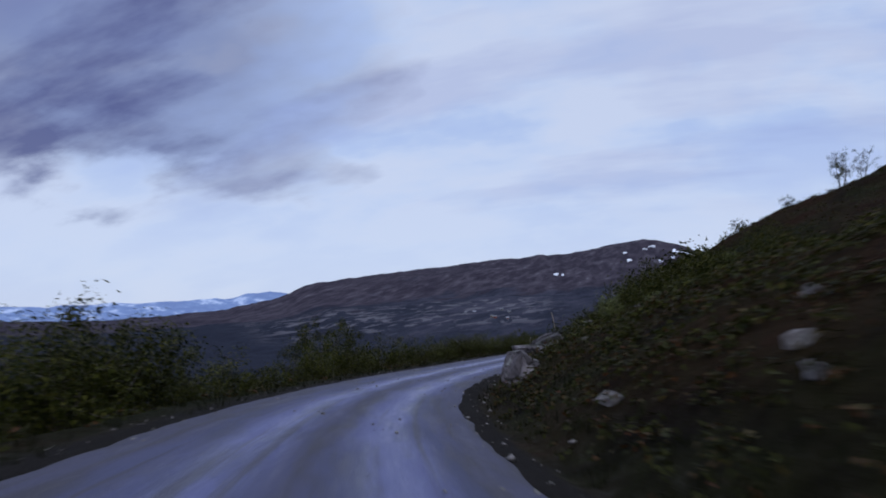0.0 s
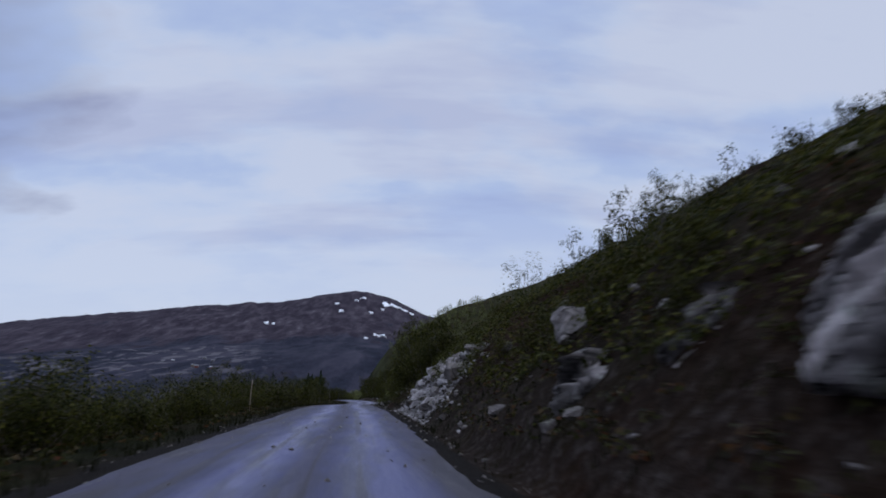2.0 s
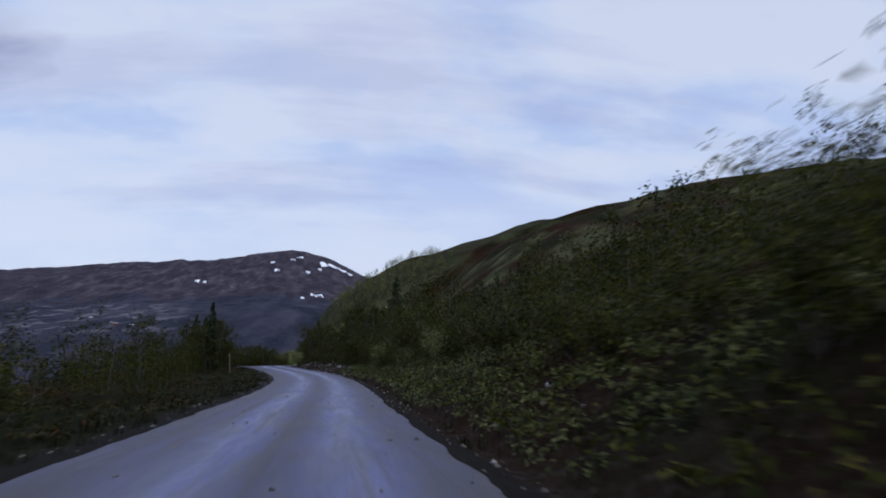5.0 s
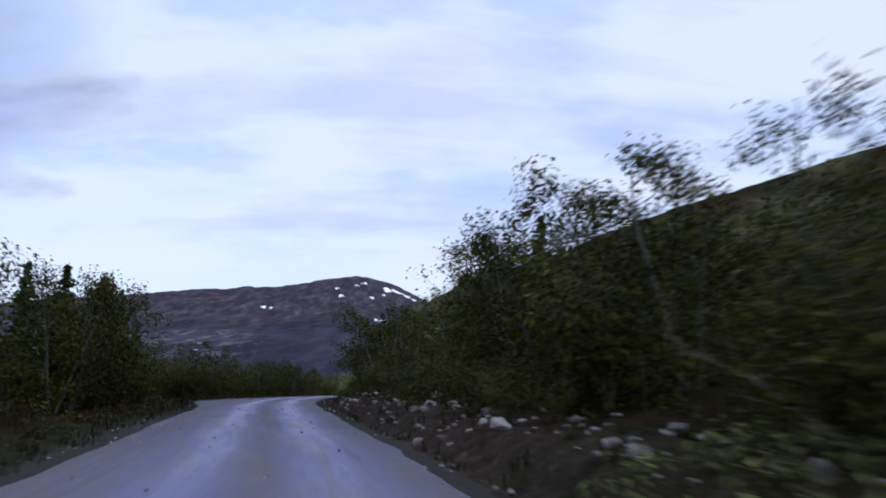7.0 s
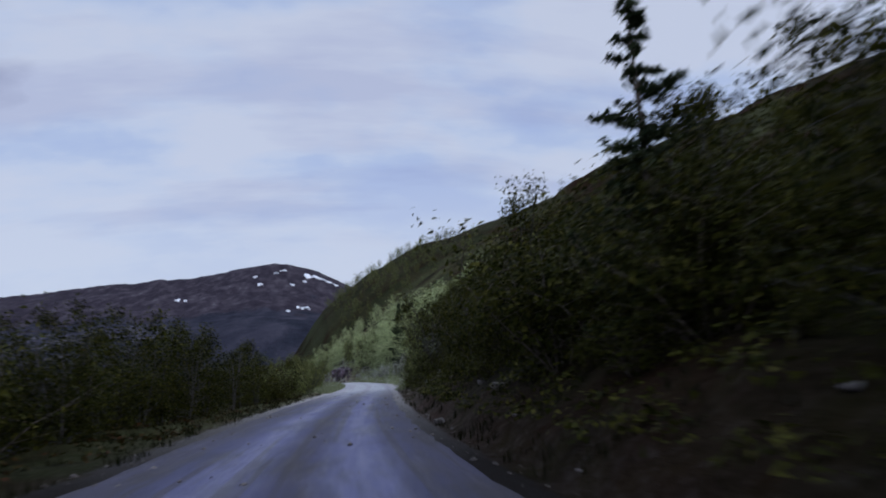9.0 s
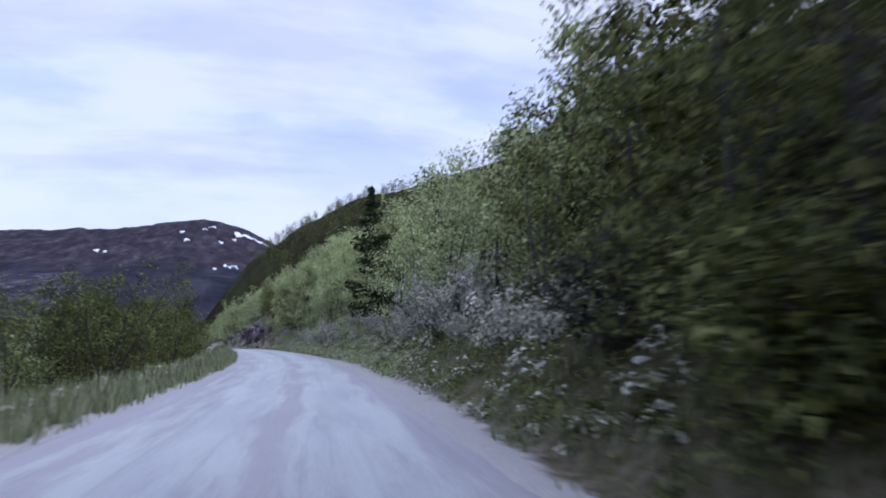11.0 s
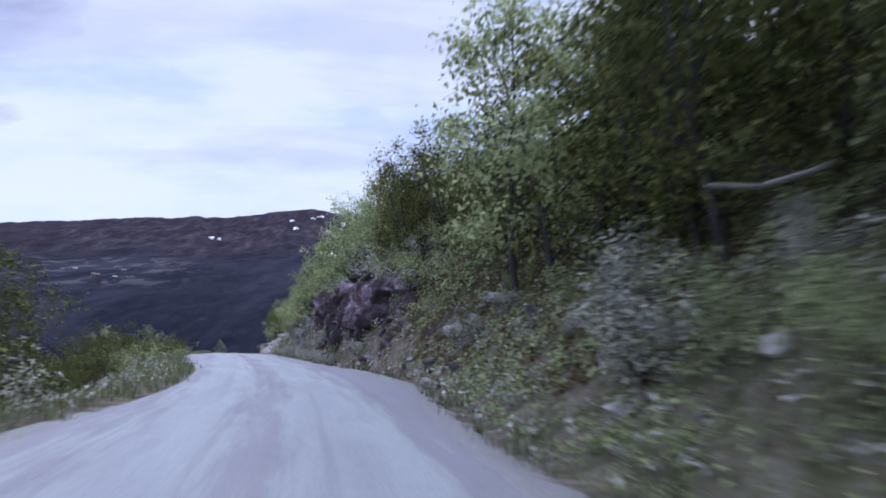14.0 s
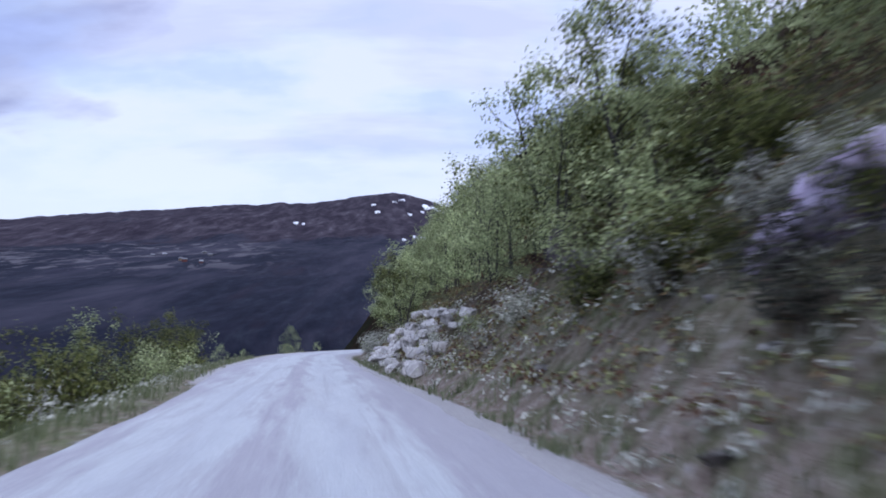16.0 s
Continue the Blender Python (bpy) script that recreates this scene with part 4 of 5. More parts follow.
def belt(y0, y1, u0, u1, n, kinds, h0, h1, gap=1.3, far=False):
    """Scatters n plants over a stretch, keeping them apart. far: they go into the joined wood."""
    done = tries = 0
    while done < n and tries < n * 25:
        tries += 1
        y, u = rnd.uniform(y0, y1), rnd.uniform(u0, u1)
        p = at(y, u)
        if any(abs(q[0] - p.x) < gap and abs(q[1] - p.y) < gap for q in TAKEN[-400:]):
            continue
        kind = rnd.choice(kinds)
        if far:
            (SCRUB if kind in BUSHES else FARTHER).append((p, rnd.uniform(h0, h1), rnd.random() * 6.28, kind))
            TAKEN.append((p.x, p.y))
        elif kind in BUSHES and abs(u) > 6.6:
            SCRUB.append((p, rnd.uniform(h0, h1), rnd.random() * 6.28, kind))
            for _ in range(4):
                rnd.random()
            TAKEN.append((p.x, p.y))
        elif (kind in BIRCHES or kind in MIDS) and abs(u) > (7.3 if kind in BIRCHES[:3] else 7.9):
            FARTHER.append((p, rnd.uniform(h0, h1), rnd.random() * 6.28, kind))
            TAKEN.append((p.x, p.y))
        else:
            plant(kind, y, u, rnd.uniform(h0, h1))
        done += 1


def wood_of(name, label, picks, count, leaf, mat):
    """Far trees joined into one mesh: a thin stem and large leaf clumps each."""
    rng = np.random.default_rng(900)
    stems, crowns = [], []
    for p, h, turn, kind in picks:
        crown_ob = [c for c in kind.children if c.name.startswith(("crown", "foliage"))][0]
        n = len(crown_ob.data.vertices)
        co = np.empty(n * 3, np.float32)
        crown_ob.data.vertices.foreach_get("co", co)
        c = co.reshape(-1, 3, 3).mean(1)
        away = abs(p.x - float(road_x(p.y))) * float(lean(p.y))
        more, less = (4.6, 0.47) if away < 8.8 else (2.2, 0.6) if away < 10.5 else (1.15, 0.9) if away < 15 else (1, 1)
        c = c[rng.choice(len(c), int(count * more * min(1.0, h / 3.6)))] * (h / PROTO_H[kind])
        c = np.stack([c[:, 0] * math.cos(turn) - c[:, 1] * math.sin(turn), c[:, 0] * math.sin(turn) + c[:, 1] * math.cos(turn), c[:, 2]], 1)
        crowns.append(leaves(c + np.array(p), leaf * less * h / 4.5, rng, 1.25, facing=(c - (0, 0, 0.4 * h)) / (0.3 * h) + 0.5 * rng.normal(size=c.shape)))
        stems.append(tube([np.array(p) + (0, 0, -0.3), np.array(p) + (0.05 * h * math.cos(turn), 0.05 * h * math.sin(turn), h * 0.45), np.array(p) + (0.01 * h, 0.03 * h, h * 0.85)], [0.007 * h, 0.005 * h, 0.004], 3))
    root = thing(name, label, "trees")
    root["kind"] = "stuff"
    v, f = gather(stems)
    mesh_object("trunk", v, f, DARK_BARK, root, True)
    v, f = gather(crowns)
    mesh_object("crown", v, f, mat, root)


S, P, G, W = SPARSE, SPRUCES, BUSHES, WILLOWS
DARK = BIRCHES[:3]
LIT_BIRCHES = BIRCHES[3:]
# open hillside above the first bends: scattered bushes, a few wind-worn birches on the skyline
belt(-5, 30, 9, 26, 14, G[1:], 0.6, 1.1)
belt(20, 75, 12, 30, 20, G[1:], 0.6, 1.2)
belt(72, 98, 10, 26, 38, G[1:], 0.6, 1.2)
for y, u, h in [(100, 23.4, 4.6), (98, 22.4, 3.2), (70, 9.2, 1.3), (71, 9.9, 1.1), (69.4, 8.9, 1.0), (58, 24, 2.8), (60, 25, 2.8), (57, 25, 2.4), (60, 16, 1.4), (70, 14, 1.7), (72, 13.4, 1.5), (66, 6.9, 1.7), (67, 7.4, 1.3), (70, 6.9, 1.0), (55, 7.4, 1.6), (56, 8.2, 1.4), (71, 8.8, 1.5)]:
    plant(rnd.choice(S), y, u, h)
for y, u, h in [(26, 15, 0.9), (27, 16, 1.2), (30, 14.5, 0.8), (35, 14.8, 0.8), (41, 15, 0.9), (44, 14, 0.8), (48, 13, 0.9)]:
    plant(rnd.choice(G[1:]), y, u, h)
for y, u, h in [(35, -7.2, 3.7), (37.5, -6.6, 3.0), (32, -8.2, 3.0), (46, -7.0, 2.6), (33, -7.0, 3.4), (36, -8.4, 3.4), (38.5, -7.6, 3.2), (18, -8.4, 4.0), (19.5, -9.4, 3.6), (16.5, -9.6, 3.4), (20.5, -8.2, 3.2)]:
    plant(rnd.choice(DARK), y, u, h)
belt(30, 44, 5.2, 9, 5, DIM[:1] + G[1:2], 0.6, 1.1)
belt(10, 50, 4.5, 8, 10, G[1:], 0.4, 0.8)
# birch thicket on the uphill side
belt(102, 110, 6.2, 8.5, 8, DARK, 2.2, 3.0)
belt(97, 120, 5.4, 7.6, 26, SHRUBS, 1.6, 2.5, 0.9)
belt(98, 150, -8.2, -4.9, 22, SHRUBS, 1.6, 2.6)
belt(55, 98, -8.2, -5.2, 14, SHRUBS, 1.2, 2.0)
belt(174, 196, 5.2, 8, 24, SHRUBS, 1.5, 2.5, 0.9)
belt(120, 174, 4.9, 7, 18, SHRUBS, 1.2, 2.0)
belt(224, 262, 5.2, 8, 26, SHRUBS, 1.4, 2.3, 0.9)
belt(176, 300, 13, 40, 70, DARK, 1.2, 2.2, far=True)
belt(110, 126, 6.2, 8.5, 15, DARK, 3.2, 4.5)
belt(128, 150, 8.0, 12, 10, DARK, 1.8, 2.8)
belt(94, 112, 9.5, 24, 34, DARK, 1.5, 2.5, far=True)
belt(112, 130, 9.0, 26, 34, DARK, 2.4, 3.8, far=True)
belt(130, 152, 10, 26, 30, DARK, 1.8, 3.0, far=True)
belt(150, 182, 7.0, 10, 12, DARK, 2.2, 3.4)
belt(184, 191, 8.0, 10.5, 6, DARK, 4.4, 5.8)
belt(150, 192, 10, 24, 50, DARK + P[:1], 2.4, 4.2, far=True)
belt(122, 190, 4.6, 7.0, 16, G[1:], 0.6, 1.4)
belt(192, 236, 6.4, 13, 50, DARK, 1.6, 2.8, 0.9, far=True)
belt(-4, 112, -7.2, -4.5, 36, G[1:], 0.5, 1.0)
# mixed wood above the stony bank
for y, u, h in [(200, 7.8, 5.2), (202, 8.8, 4.6), (197, 8.3, 4.6), (214, 8.2, 5.6), (216, 9.0, 5.3), (212, 9.4, 5.2), (209, 8.0, 5.2), (213, 7.6, 5.4), (215, 8.3, 5.6), (211, 8.3, 5.2), (208, 8.2, 5.0), (206, 8.0, 5.2), (204, 8.3, 5.4), (217.5, 8.3, 4.8), (207, 9.0, 4.2), (219, 9.0, 4.4), (194, 9.2, 4.0)]:
    plant(rnd.choice(DARK), y, u, h)
belt(222, 230, 8.0, 11, 5, DARK, 4.0, 5.0)
belt(190, 235, 12, 28, 36, DARK + P, 2.8, 5.0, far=True)
belt(186, 235, 4.8, 6.4, 12, G[1:], 0.6, 1.2)
belt(238, 300, 6.0, 10, 26, DARK, 2.8, 4.6)
belt(234, 305, 10, 26, 70, DARK + P, 3.0, 5.0, far=True)
belt(232, 300, 4.2, 6.4, 22, G[1:], 0.5, 1.2)
plant(P[3], 251.4, 6.0, 6.2)
plant(P[2], 236.0, 17.0, 9.0)
plant(DARK[1], 252, 8.0, 3.6)
plant(P[0], 205, 9.5, 3.6)
belt(197, 222, 6.6, 9.4, 18, SHRUBS, 2.2, 3.4)
# leafy wood on the steep slope
belt(303, 311, 5.8, 9.5, 5, MIDS + LIT_BIRCHES[:1], 4.2, 5.8)
belt(311, 318, 5.8, 9.5, 5, LIT_BIRCHES, 4.6, 6.8)
belt(318, 332, 5.8, 9.5, 9, LIT_BIRCHES + MIDS[:1], 4.6, 6.8)
belt(345, 400, 9, 16, 34, LIT_BIRCHES[:2] + MIDS[:1], 6.4, 8.4, far=True)
belt(332, 385, 5.8, 9.5, 23, LIT_BIRCHES + MIDS[:1], 4.6, 6.8)
belt(382, 391, 5.6, 8.4, 9, MIDS, 5.0, 6.6, 1.0)
belt(391, 399, 5.6, 10, 11, LIT_BIRCHES + MIDS[:1], 5.2, 7.2, 1.0)
belt(360, 386, 5.8, 8.4, 14, TALL, 6.4, 8.0, 1.2)
belt(344, 360, 6.2, 8.4, 6, TALL, 5.8, 6.8, 1.2)
belt(305, 400, 10.5, 22, 110, LIT_BIRCHES[:2] + MIDS[1:], 5.0, 7.5, far=True)
belt(306, 340, 4.6, 6.8, 20, G[:1] + W + W, 0.6, 1.5, 0.9)
belt(340, 385, 3.9, 6.5, 30, G[:1] + G[:1] + W, 0.5, 1.3, 0.9)
belt(386, 398, 4.2, 6.5, 6, G[:1] + W[:1], 0.4, 0.9, 0.9)
plant(P[2], 338, 5.9, 8.8)
belt(322, 350, -9.5, -6.2, 12, MIDS, 3.4, 4.4)
plant(W[0], 353.5, 4.9, 1.8)
for y, u, h in [(320.5, 5.3, 1.9), (321.5, 6.0, 1.7), (316, 5.5, 2.2), (317, 4.9, 1.7), (315, 6.2, 2.0)]:
    plant(rnd.choice(W), y, u, h)
for y, u, h in [(424, 6.4, 4.8), (426, 6.0, 4.6), (428, 6.4, 4.2)]:
    plant(rnd.choice(LIT_BIRCHES), y, u, h)
# above the cliff and beyond it
belt(428, 448, 5.0, 8.2, 18, G[:1] + DIM[1:], 0.9, 1.9, 0.9)
belt(436, 449, 6.2, 9.0, 8, LIT_BIRCHES + MIDS, 3.0, 4.2, 1.1)
belt(464, 482, 4.8, 8.2, 16, MIDS + LIT_BIRCHES, 3.2, 4.6, 1.1)
belt(399, 409, 6.0, 8.4, 9, MIDS, 3.0, 4.2, 1.0)
belt(408, 415, 6.0, 10, 11, LIT_BIRCHES + MIDS[:1], 3.8, 5.4, 1.0)
belt(415, 424, 5.6, 8, 10, LIT_BIRCHES, 4.0, 5.6, 1.0)
belt(400, 416, 4.6, 6.2, 20, G[:1] + W[:1], 0.8, 1.5, 0.8)
belt(416, 446, 7.5, 18, 20, G[:1] + G[1:2], 0.8, 1.8)
belt(419, 427, 8.0, 10.5, 5, LIT_BIRCHES, 3.2, 4.4)
belt(442, 456, 6.4, 9.5, 15, LIT_BIRCHES, 2.6, 3.8)
belt(464, 505, 5.2, 12, 34, LIT_BIRCHES, 3.4, 5.0)
belt(455, 464, 6.8, 9, 7, LIT_BIRCHES, 3.0, 4.4)
belt(446, 600, 9, 32, 85, LIT_BIRCHES, 3.0, 5.5, far=True)
belt(414, 452, 4.2, 7, 22, W + G[:1], 0.5, 1.1)
belt(464, 500, 3.6, 5.4, 12, W + G[:1], 0.6, 1.3)
# downhill side
belt(-4, 60, -16, -6.5, 30, G[1:] + DARK[:1], 1.0, 2.2)
belt(8, 26, -10, -7.5, 5, DARK, 2.2, 2.9)
belt(-10, 110, -34, -14, 75, DARK, 2.2, 4.2, far=True)
belt(50, 112, -13, -6.5, 22, DARK + G[1:], 1.4, 2.8)
belt(108, 172, -9.5, -5.6, 17, DARK, 2.0, 3.4)
belt(108, 180, -26, -9, 70, DARK + P[:1], 2.6, 4.4, far=True)
belt(172, 200, -12, -7.2, 13, DARK, 2.6, 4.2)
belt(200, 213, -9.2, -6.8, 8, DARK, 4.0, 5.0)
belt(180, 260, -30, -12, 80, DARK + P, 2.6, 4.4, far=True)
belt(206, 300, -12, -8.2, 20, DARK, 2.4, 4.0)
plant(DARK[0], 219.5, -7.0, 5.4)
plant(DARK[2], 222.5, -9.0, 5.2)
plant(DARK[1], 216.5, -7.0, 4.8)
belt(258, 285, -13, -5.4, 16, DARK, 3.2, 4.4)
plant(P[0], 222, -7.6, 6.2)
plant(P[2], 225.5, -7.8, 6.0)
plant(P[1], 228.5, -7.4, 4.6)
plant(P[2], 219, -8.6, 6.4)
plant(P[0], 214, -8.4, 5.4)
belt(236, 262, -10, -6.6, 14, DARK + G[1:2], 2.0, 3.2)
belt(226, 266, -11, -6.9, 26, SHRUBS, 2.0, 3.2, 1.0)
plant(P[1], 201, -6.9, 6.4)
belt(262, 304, -10, -6.0, 12, DARK, 2.6, 4.2)
belt(300, 318, -9.0, -5.8, 9, MIDS, 3.6, 5.0)
belt(318, 362, -9.0, -5.6, 23, MIDS, 3.6, 4.8)
belt(358, 376, -10, -6.2, 13, MIDS, 4.6, 6.0)
belt(262, 374, -26, -9, 90, LIT_BIRCHES + P[:1], 3.2, 5.2, far=True)
belt(376, 386, -8.2, -6.2, 7, MIDS, 4.3, 5.0)
belt(386, 396, -9.8, -7.2, 5, MIDS, 3.2, 4.2)
belt(404, 450, -13, -6.0, 18, MIDS, 2.6, 3.8)
belt(372, 480, -10, -5.5, 54, DIM[1:] + G[:1] + DIM[1:] + W[:1], 1.4, 2.4, 1.0)
belt(376, 560, -36, -14, 80, LIT_BIRCHES, 2.2, 4.0, far=True)
belt(480, 620, -14, -5, 24, LIT_BIRCHES, 2.0, 4.0, far=True)
# dark thicket where the open wood begins, apart from the order above
order = rnd.getstate()
for y, u, h in [(224.5, 5.8, 4.4), (226, 6.6, 4.8), (227.5, 5.4, 4.6), (229, 6.4, 4.4), (230.6, 6.3, 4.4), (231.6, 7.1, 4.8), (232.2, 6.6, 4.2)]:
    plant(rnd.choice(DARK), y, u, h)
belt(284, 292, 4.8, 9, 10, DARK + MIDS[:1], 3.8, 5.0, 1.0)
belt(291, 303, 4.8, 9, 13, MIDS + DARK[:1], 4.2, 5.6, 1.0)
belt(284, 304, 3.9, 6.0, 16, SHRUBS[:1] + DIM, 1.3, 2.2, 0.9)
belt(286, 304, -7.6, -4.6, 13, SHRUBS[:1] + DIM[1:], 1.8, 2.8, 0.9)
belt(315, 324, 7.4, 11, 5, LIT_BIRCHES, 4.0, 5.4, 1.0)
belt(243.2, 246.2, 5.0, 7.2, 5, DARK, 3.4, 4.4, 0.9)
belt(249, 264, 5.0, 8.2, 16, SHRUBS, 2.0, 3.0, 1.0)
belt(258, 298, -8.4, -5.4, 22, DARK, 3.0, 3.9, 1.2)
belt(264, 286, 4.6, 8.2, 14, DARK, 2.8, 3.8, 1.1)
belt(156, 194, 4.5, 7.5, 40, DIM[1:] + G[1:2], 0.6, 1.6, 0.9)
belt(177, 184, 5.6, 7.4, 8, DARK + MIDS[:1], 3.6, 4.8, 1.0)
belt(200, 223, 4.5, 6.3, 18, G[1:], 0.7, 1.4, 0.9)
belt(211, 218, -7.6, -5.8, 6, DARK, 4.4, 5.4, 0.8)
belt(97.5, 102.5, 5.5, 7.2, 5, DARK, 2.3, 3.0, 0.8)
belt(212, 230, -8.8, -6.4, 14, SHRUBS, 2.2, 3.2, 0.9)
for y, u, h in [(242.5, 12.4, 3.6), (247, -9.0, 4.6), (249.5, -8.2, 4.8), (252, -9.2, 4.6), (255, -8.4, 4.4)]:
    plant(rnd.choice(DARK), y, u, h)
belt(46, 77, 5.0, 6.9, 22, G[1:], 0.6, 1.2, 0.9)
belt(107, 112.5, 5.2, 6.6, 6, DARK, 4.2, 5.0, 0.9)
belt(4, 46, 6, 16, 26, DIM[1:] + G[1:2], 0.5, 1.1, 0.9)
for y, u, h in [(13, -6.4, 2.6), (14.5, -7.0, 3.0), (16, -6.6, 2.4), (12.0, -7.6, 2.6)]:
    plant(rnd.choice(SHRUBS), y, u, h)
belt(385, 450, -9, -5.4, 26, DIM[1:] + DIM[1:] + MIDS, 1.6, 2.6, 1.0)
belt(401, 414, 3.0, 3.7, 16, W + G[:1], 0.4, 0.8, 0.6)
belt(416, 430, 3.4, 4.2, 14, DIM + W, 0.35, 0.8, 0.7)
belt(402, 414, 5.0, 7.0, 16, DIM[1:] + SHRUBS, 0.8, 1.6, 0.8)
belt(35, 46, 4.8, 7.0, 8, DIM[:1] + G[1:2], 0.8, 1.4, 0.8)
belt(34, 44, 7.2, 12, 14, SHRUBS + G[1:2], 1.3, 2.3, 1.0)
belt(8, 58, -9, -5.6, 20, SHRUBS, 1.3, 2.4, 1.0)
belt(429, 441, 4.2, 5.6, 14, DIM + W[:1], 0.6, 1.2, 0.8)
belt(470, 500, 8, 13, 14, LIT_BIRCHES + MIDS, 4.6, 6.4, 1.0, far=True)
belt(570, 770, 8, 90, 170, MIDS, 5.0, 8.0, 2.0, far=True)
belt(416, 476, -10, -6.4, 20, MIDS + LIT_BIRCHES[:1], 3.2, 4.4, 1.2)
belt(444, 450, 6.8, 8.4, 5, MIDS + LIT_BIRCHES[:1], 4.6, 5.4, 0.8)
belt(82, 118, -8.5, -6.0, 13, DARK, 2.3, 3.1, 1.0)
belt(60, 100, -8.0, -5.6, 15, SHRUBS, 1.4, 2.1, 1.0)
belt(380, 399, -8.2, -6.0, 9, MIDS, 4.2, 5.2, 1.0)
belt(82, 100, 9, 20, 14, DARK, 1.9, 2.9, 1.2, far=True)
rnd.setstate(order)
wood_of("birch_wood", "dark green birch wood farther up and down the slope", [q for q in FARTHER if q[0].y < 322 and q[3] not in P + MIDS], 420, 0.155, BIRCH_LEAF)
wood_of("leafy_wood", "birch wood in brightened green farther up and down the slope", [q for q in FARTHER if q[0].y >= 322 and q[3] not in P + MIDS], 370, 0.182, LIT_LEAF)
wood_of("scrub", "low dark green bushes scattered over the slope", [q for q in SCRUB if q[3] != BUSHES[0]], 1300, 0.30, BIRCH_LEAF)
wood_of("scrub", "low bushes in brightened green on the slope", [q for q in SCRUB if q[3] == BUSHES[0]], 1300, 0.27, LIT_LEAF)
wood_of("green_wood", "mid-green birches standing back from the road", [q for q in FARTHER if q[3] in MIDS], 420, 0.155, MID_LEAF)
wood_of("spruce_wood", "dark spruces standing farther off in the birch wood", [q for q in FARTHER if q[3] in P], 480, 0.14, NEEDLES)
for o in STOCK:
    for c in list(o.children):
        bpy.data.objects.remove(c)
    bpy.data.objects.remove(o)

# ---------------------------------------------------------------- rocks


def rock_mesh(seed, size, mat, fine=0, points=16, noise_amp=0.05, name="rock"):
    """An angular block: the hull of random points; fine: how often its faces are split and roughened."""
    rng = np.random.default_rng(seed)
    d = rng.normal(size=(points, 3))
    d /= np.linalg.norm(d, axis=1)[:, None]
    d = np.sign(d) * np.abs(d) ** 0.75 * (0.72 + 0.28 * rng.random((points, 1)))
    bm = bmesh.new()
    for c in d * np.array(size) / 2:
        bm.verts.new(c)
    bmesh.ops.convex_hull(bm, input=bm.verts)
    bmesh.ops.delete(bm, geom=[v for v in bm.verts if not v.link_faces], context="VERTS")
    for _ in range(fine):
        bmesh.ops.subdivide_edges(bm, edges=bm.edges[:], cuts=1, use_grid_fill=True)
    bmesh.ops.triangulate(bm, faces=bm.faces[:])
    if fine:
        for v in bm.verts:
            n = noise.fractal(v.co * 1.6 + Vector((seed, 0, 0)), 0.8, 2.1, 4) + 0.6 * noise.cell(v.co * 1.9 + Vector((0, seed, 0)))
            v.co += v.co.normalized() * noise_amp * n
    me = bpy.data.meshes.new(name)
    bm.to_mesh(me)
    bm.free()
    me.materials.append(mat)
    return me


def lay_rock(me, y, u, scale=1.0, sink=0.25, label="angular grey stone lying on the bank", name="stone", group="stones on the bank", turn=None, lift=0.0):
    p = at(y, u)
    o = new(name, me)
    hz = max(v.co.z for v in me.vertices) * scale
    o.matrix_world = pose(p.x, p.y, p.z + hz * (1 - 2 * sink) + lift, rnd.uniform(-14, 14), rnd.uniform(-14, 14), rnd.random() * 360 if turn is None else turn) @ Matrix.Scale(scale, 4)
    return tagged(o, label, "rock", group)


GREY = [rock_mesh(500 + i, s, ROCK) for i, s in enumerate([(1, 0.8, 0.6), (1, 0.7, 0.75), (0.9, 0.9, 0.5), (1.1, 0.6, 0.6), (1, 0.85, 0.9)])]
WHITE = [rock_mesh(520 + i, s, PALE) for i, s in enumerate([(1, 0.75, 0.6), (1, 0.6, 0.7), (0.9, 0.8, 0.5), (1.2, 0.7, 0.55)])]

DUSKY = [rock_mesh(520 + i, s, SCREE) for i, s in enumerate([(1, 0.75, 0.6), (1, 0.6, 0.7), (0.9, 0.8, 0.5), (1.2, 0.7, 0.55)])]


SMALL = []


def stones(y0, y1, u0, u1, n, kinds, s0, s1, group, label):
    """Scattered stones: the larger ones are things, the small ones join the rubble."""
    for _ in range(n):
        s = s0 + (s1 - s0) * rnd.random() ** 2.2
        y, u, kind = rnd.uniform(y0, y1), rnd.uniform(u0, u1), rnd.choice(kinds)
        if s < 0.285:
            SMALL.append((y, u, s, kind))
        else:
            lay_rock(kind, y, u, s, rnd.uniform(0.15, 0.38), label, "stone", group)


def rubble(name, label, picks, mat):
    rng = np.random.default_rng(73)
    pieces = []
    for y, u, s, me in picks:
        co = np.empty(len(me.vertices) * 3, np.float32)
        me.vertices.foreach_get("co", co)
        ix = np.empty(len(me.polygons) * 3, np.int32)
        me.polygons.foreach_get("vertices", ix)
        a = rng.random() * 6.28
        c = co.reshape(-1, 3) * s
        c = np.stack([c[:, 0] * math.cos(a) - c[:, 1] * math.sin(a), c[:, 0] * math.sin(a) + c[:, 1] * math.cos(a), c[:, 2]], 1)
        pieces.append((c + np.array(at(y, u)) + (0, 0, 0.1 * s), ix.reshape(-1, 3)))
    v, f = gather(pieces)
    tagged(mesh_object(name, v, f, mat), label, "stones", kind="stuff")


def outcrop(y, u, size, seed, mat=BEDROCK, turn=0.0, sink=0.2, lift=0.0, label="large grey bedrock outcrop standing out of the bank", points=15):
    me = rock_mesh(seed, size, mat, 3, points, 0.06, "outcrop")
    return lay_rock(me, y, u, 1.0, sink, label, "rock_outcrop", "rock outcrops along the bank", turn, lift)


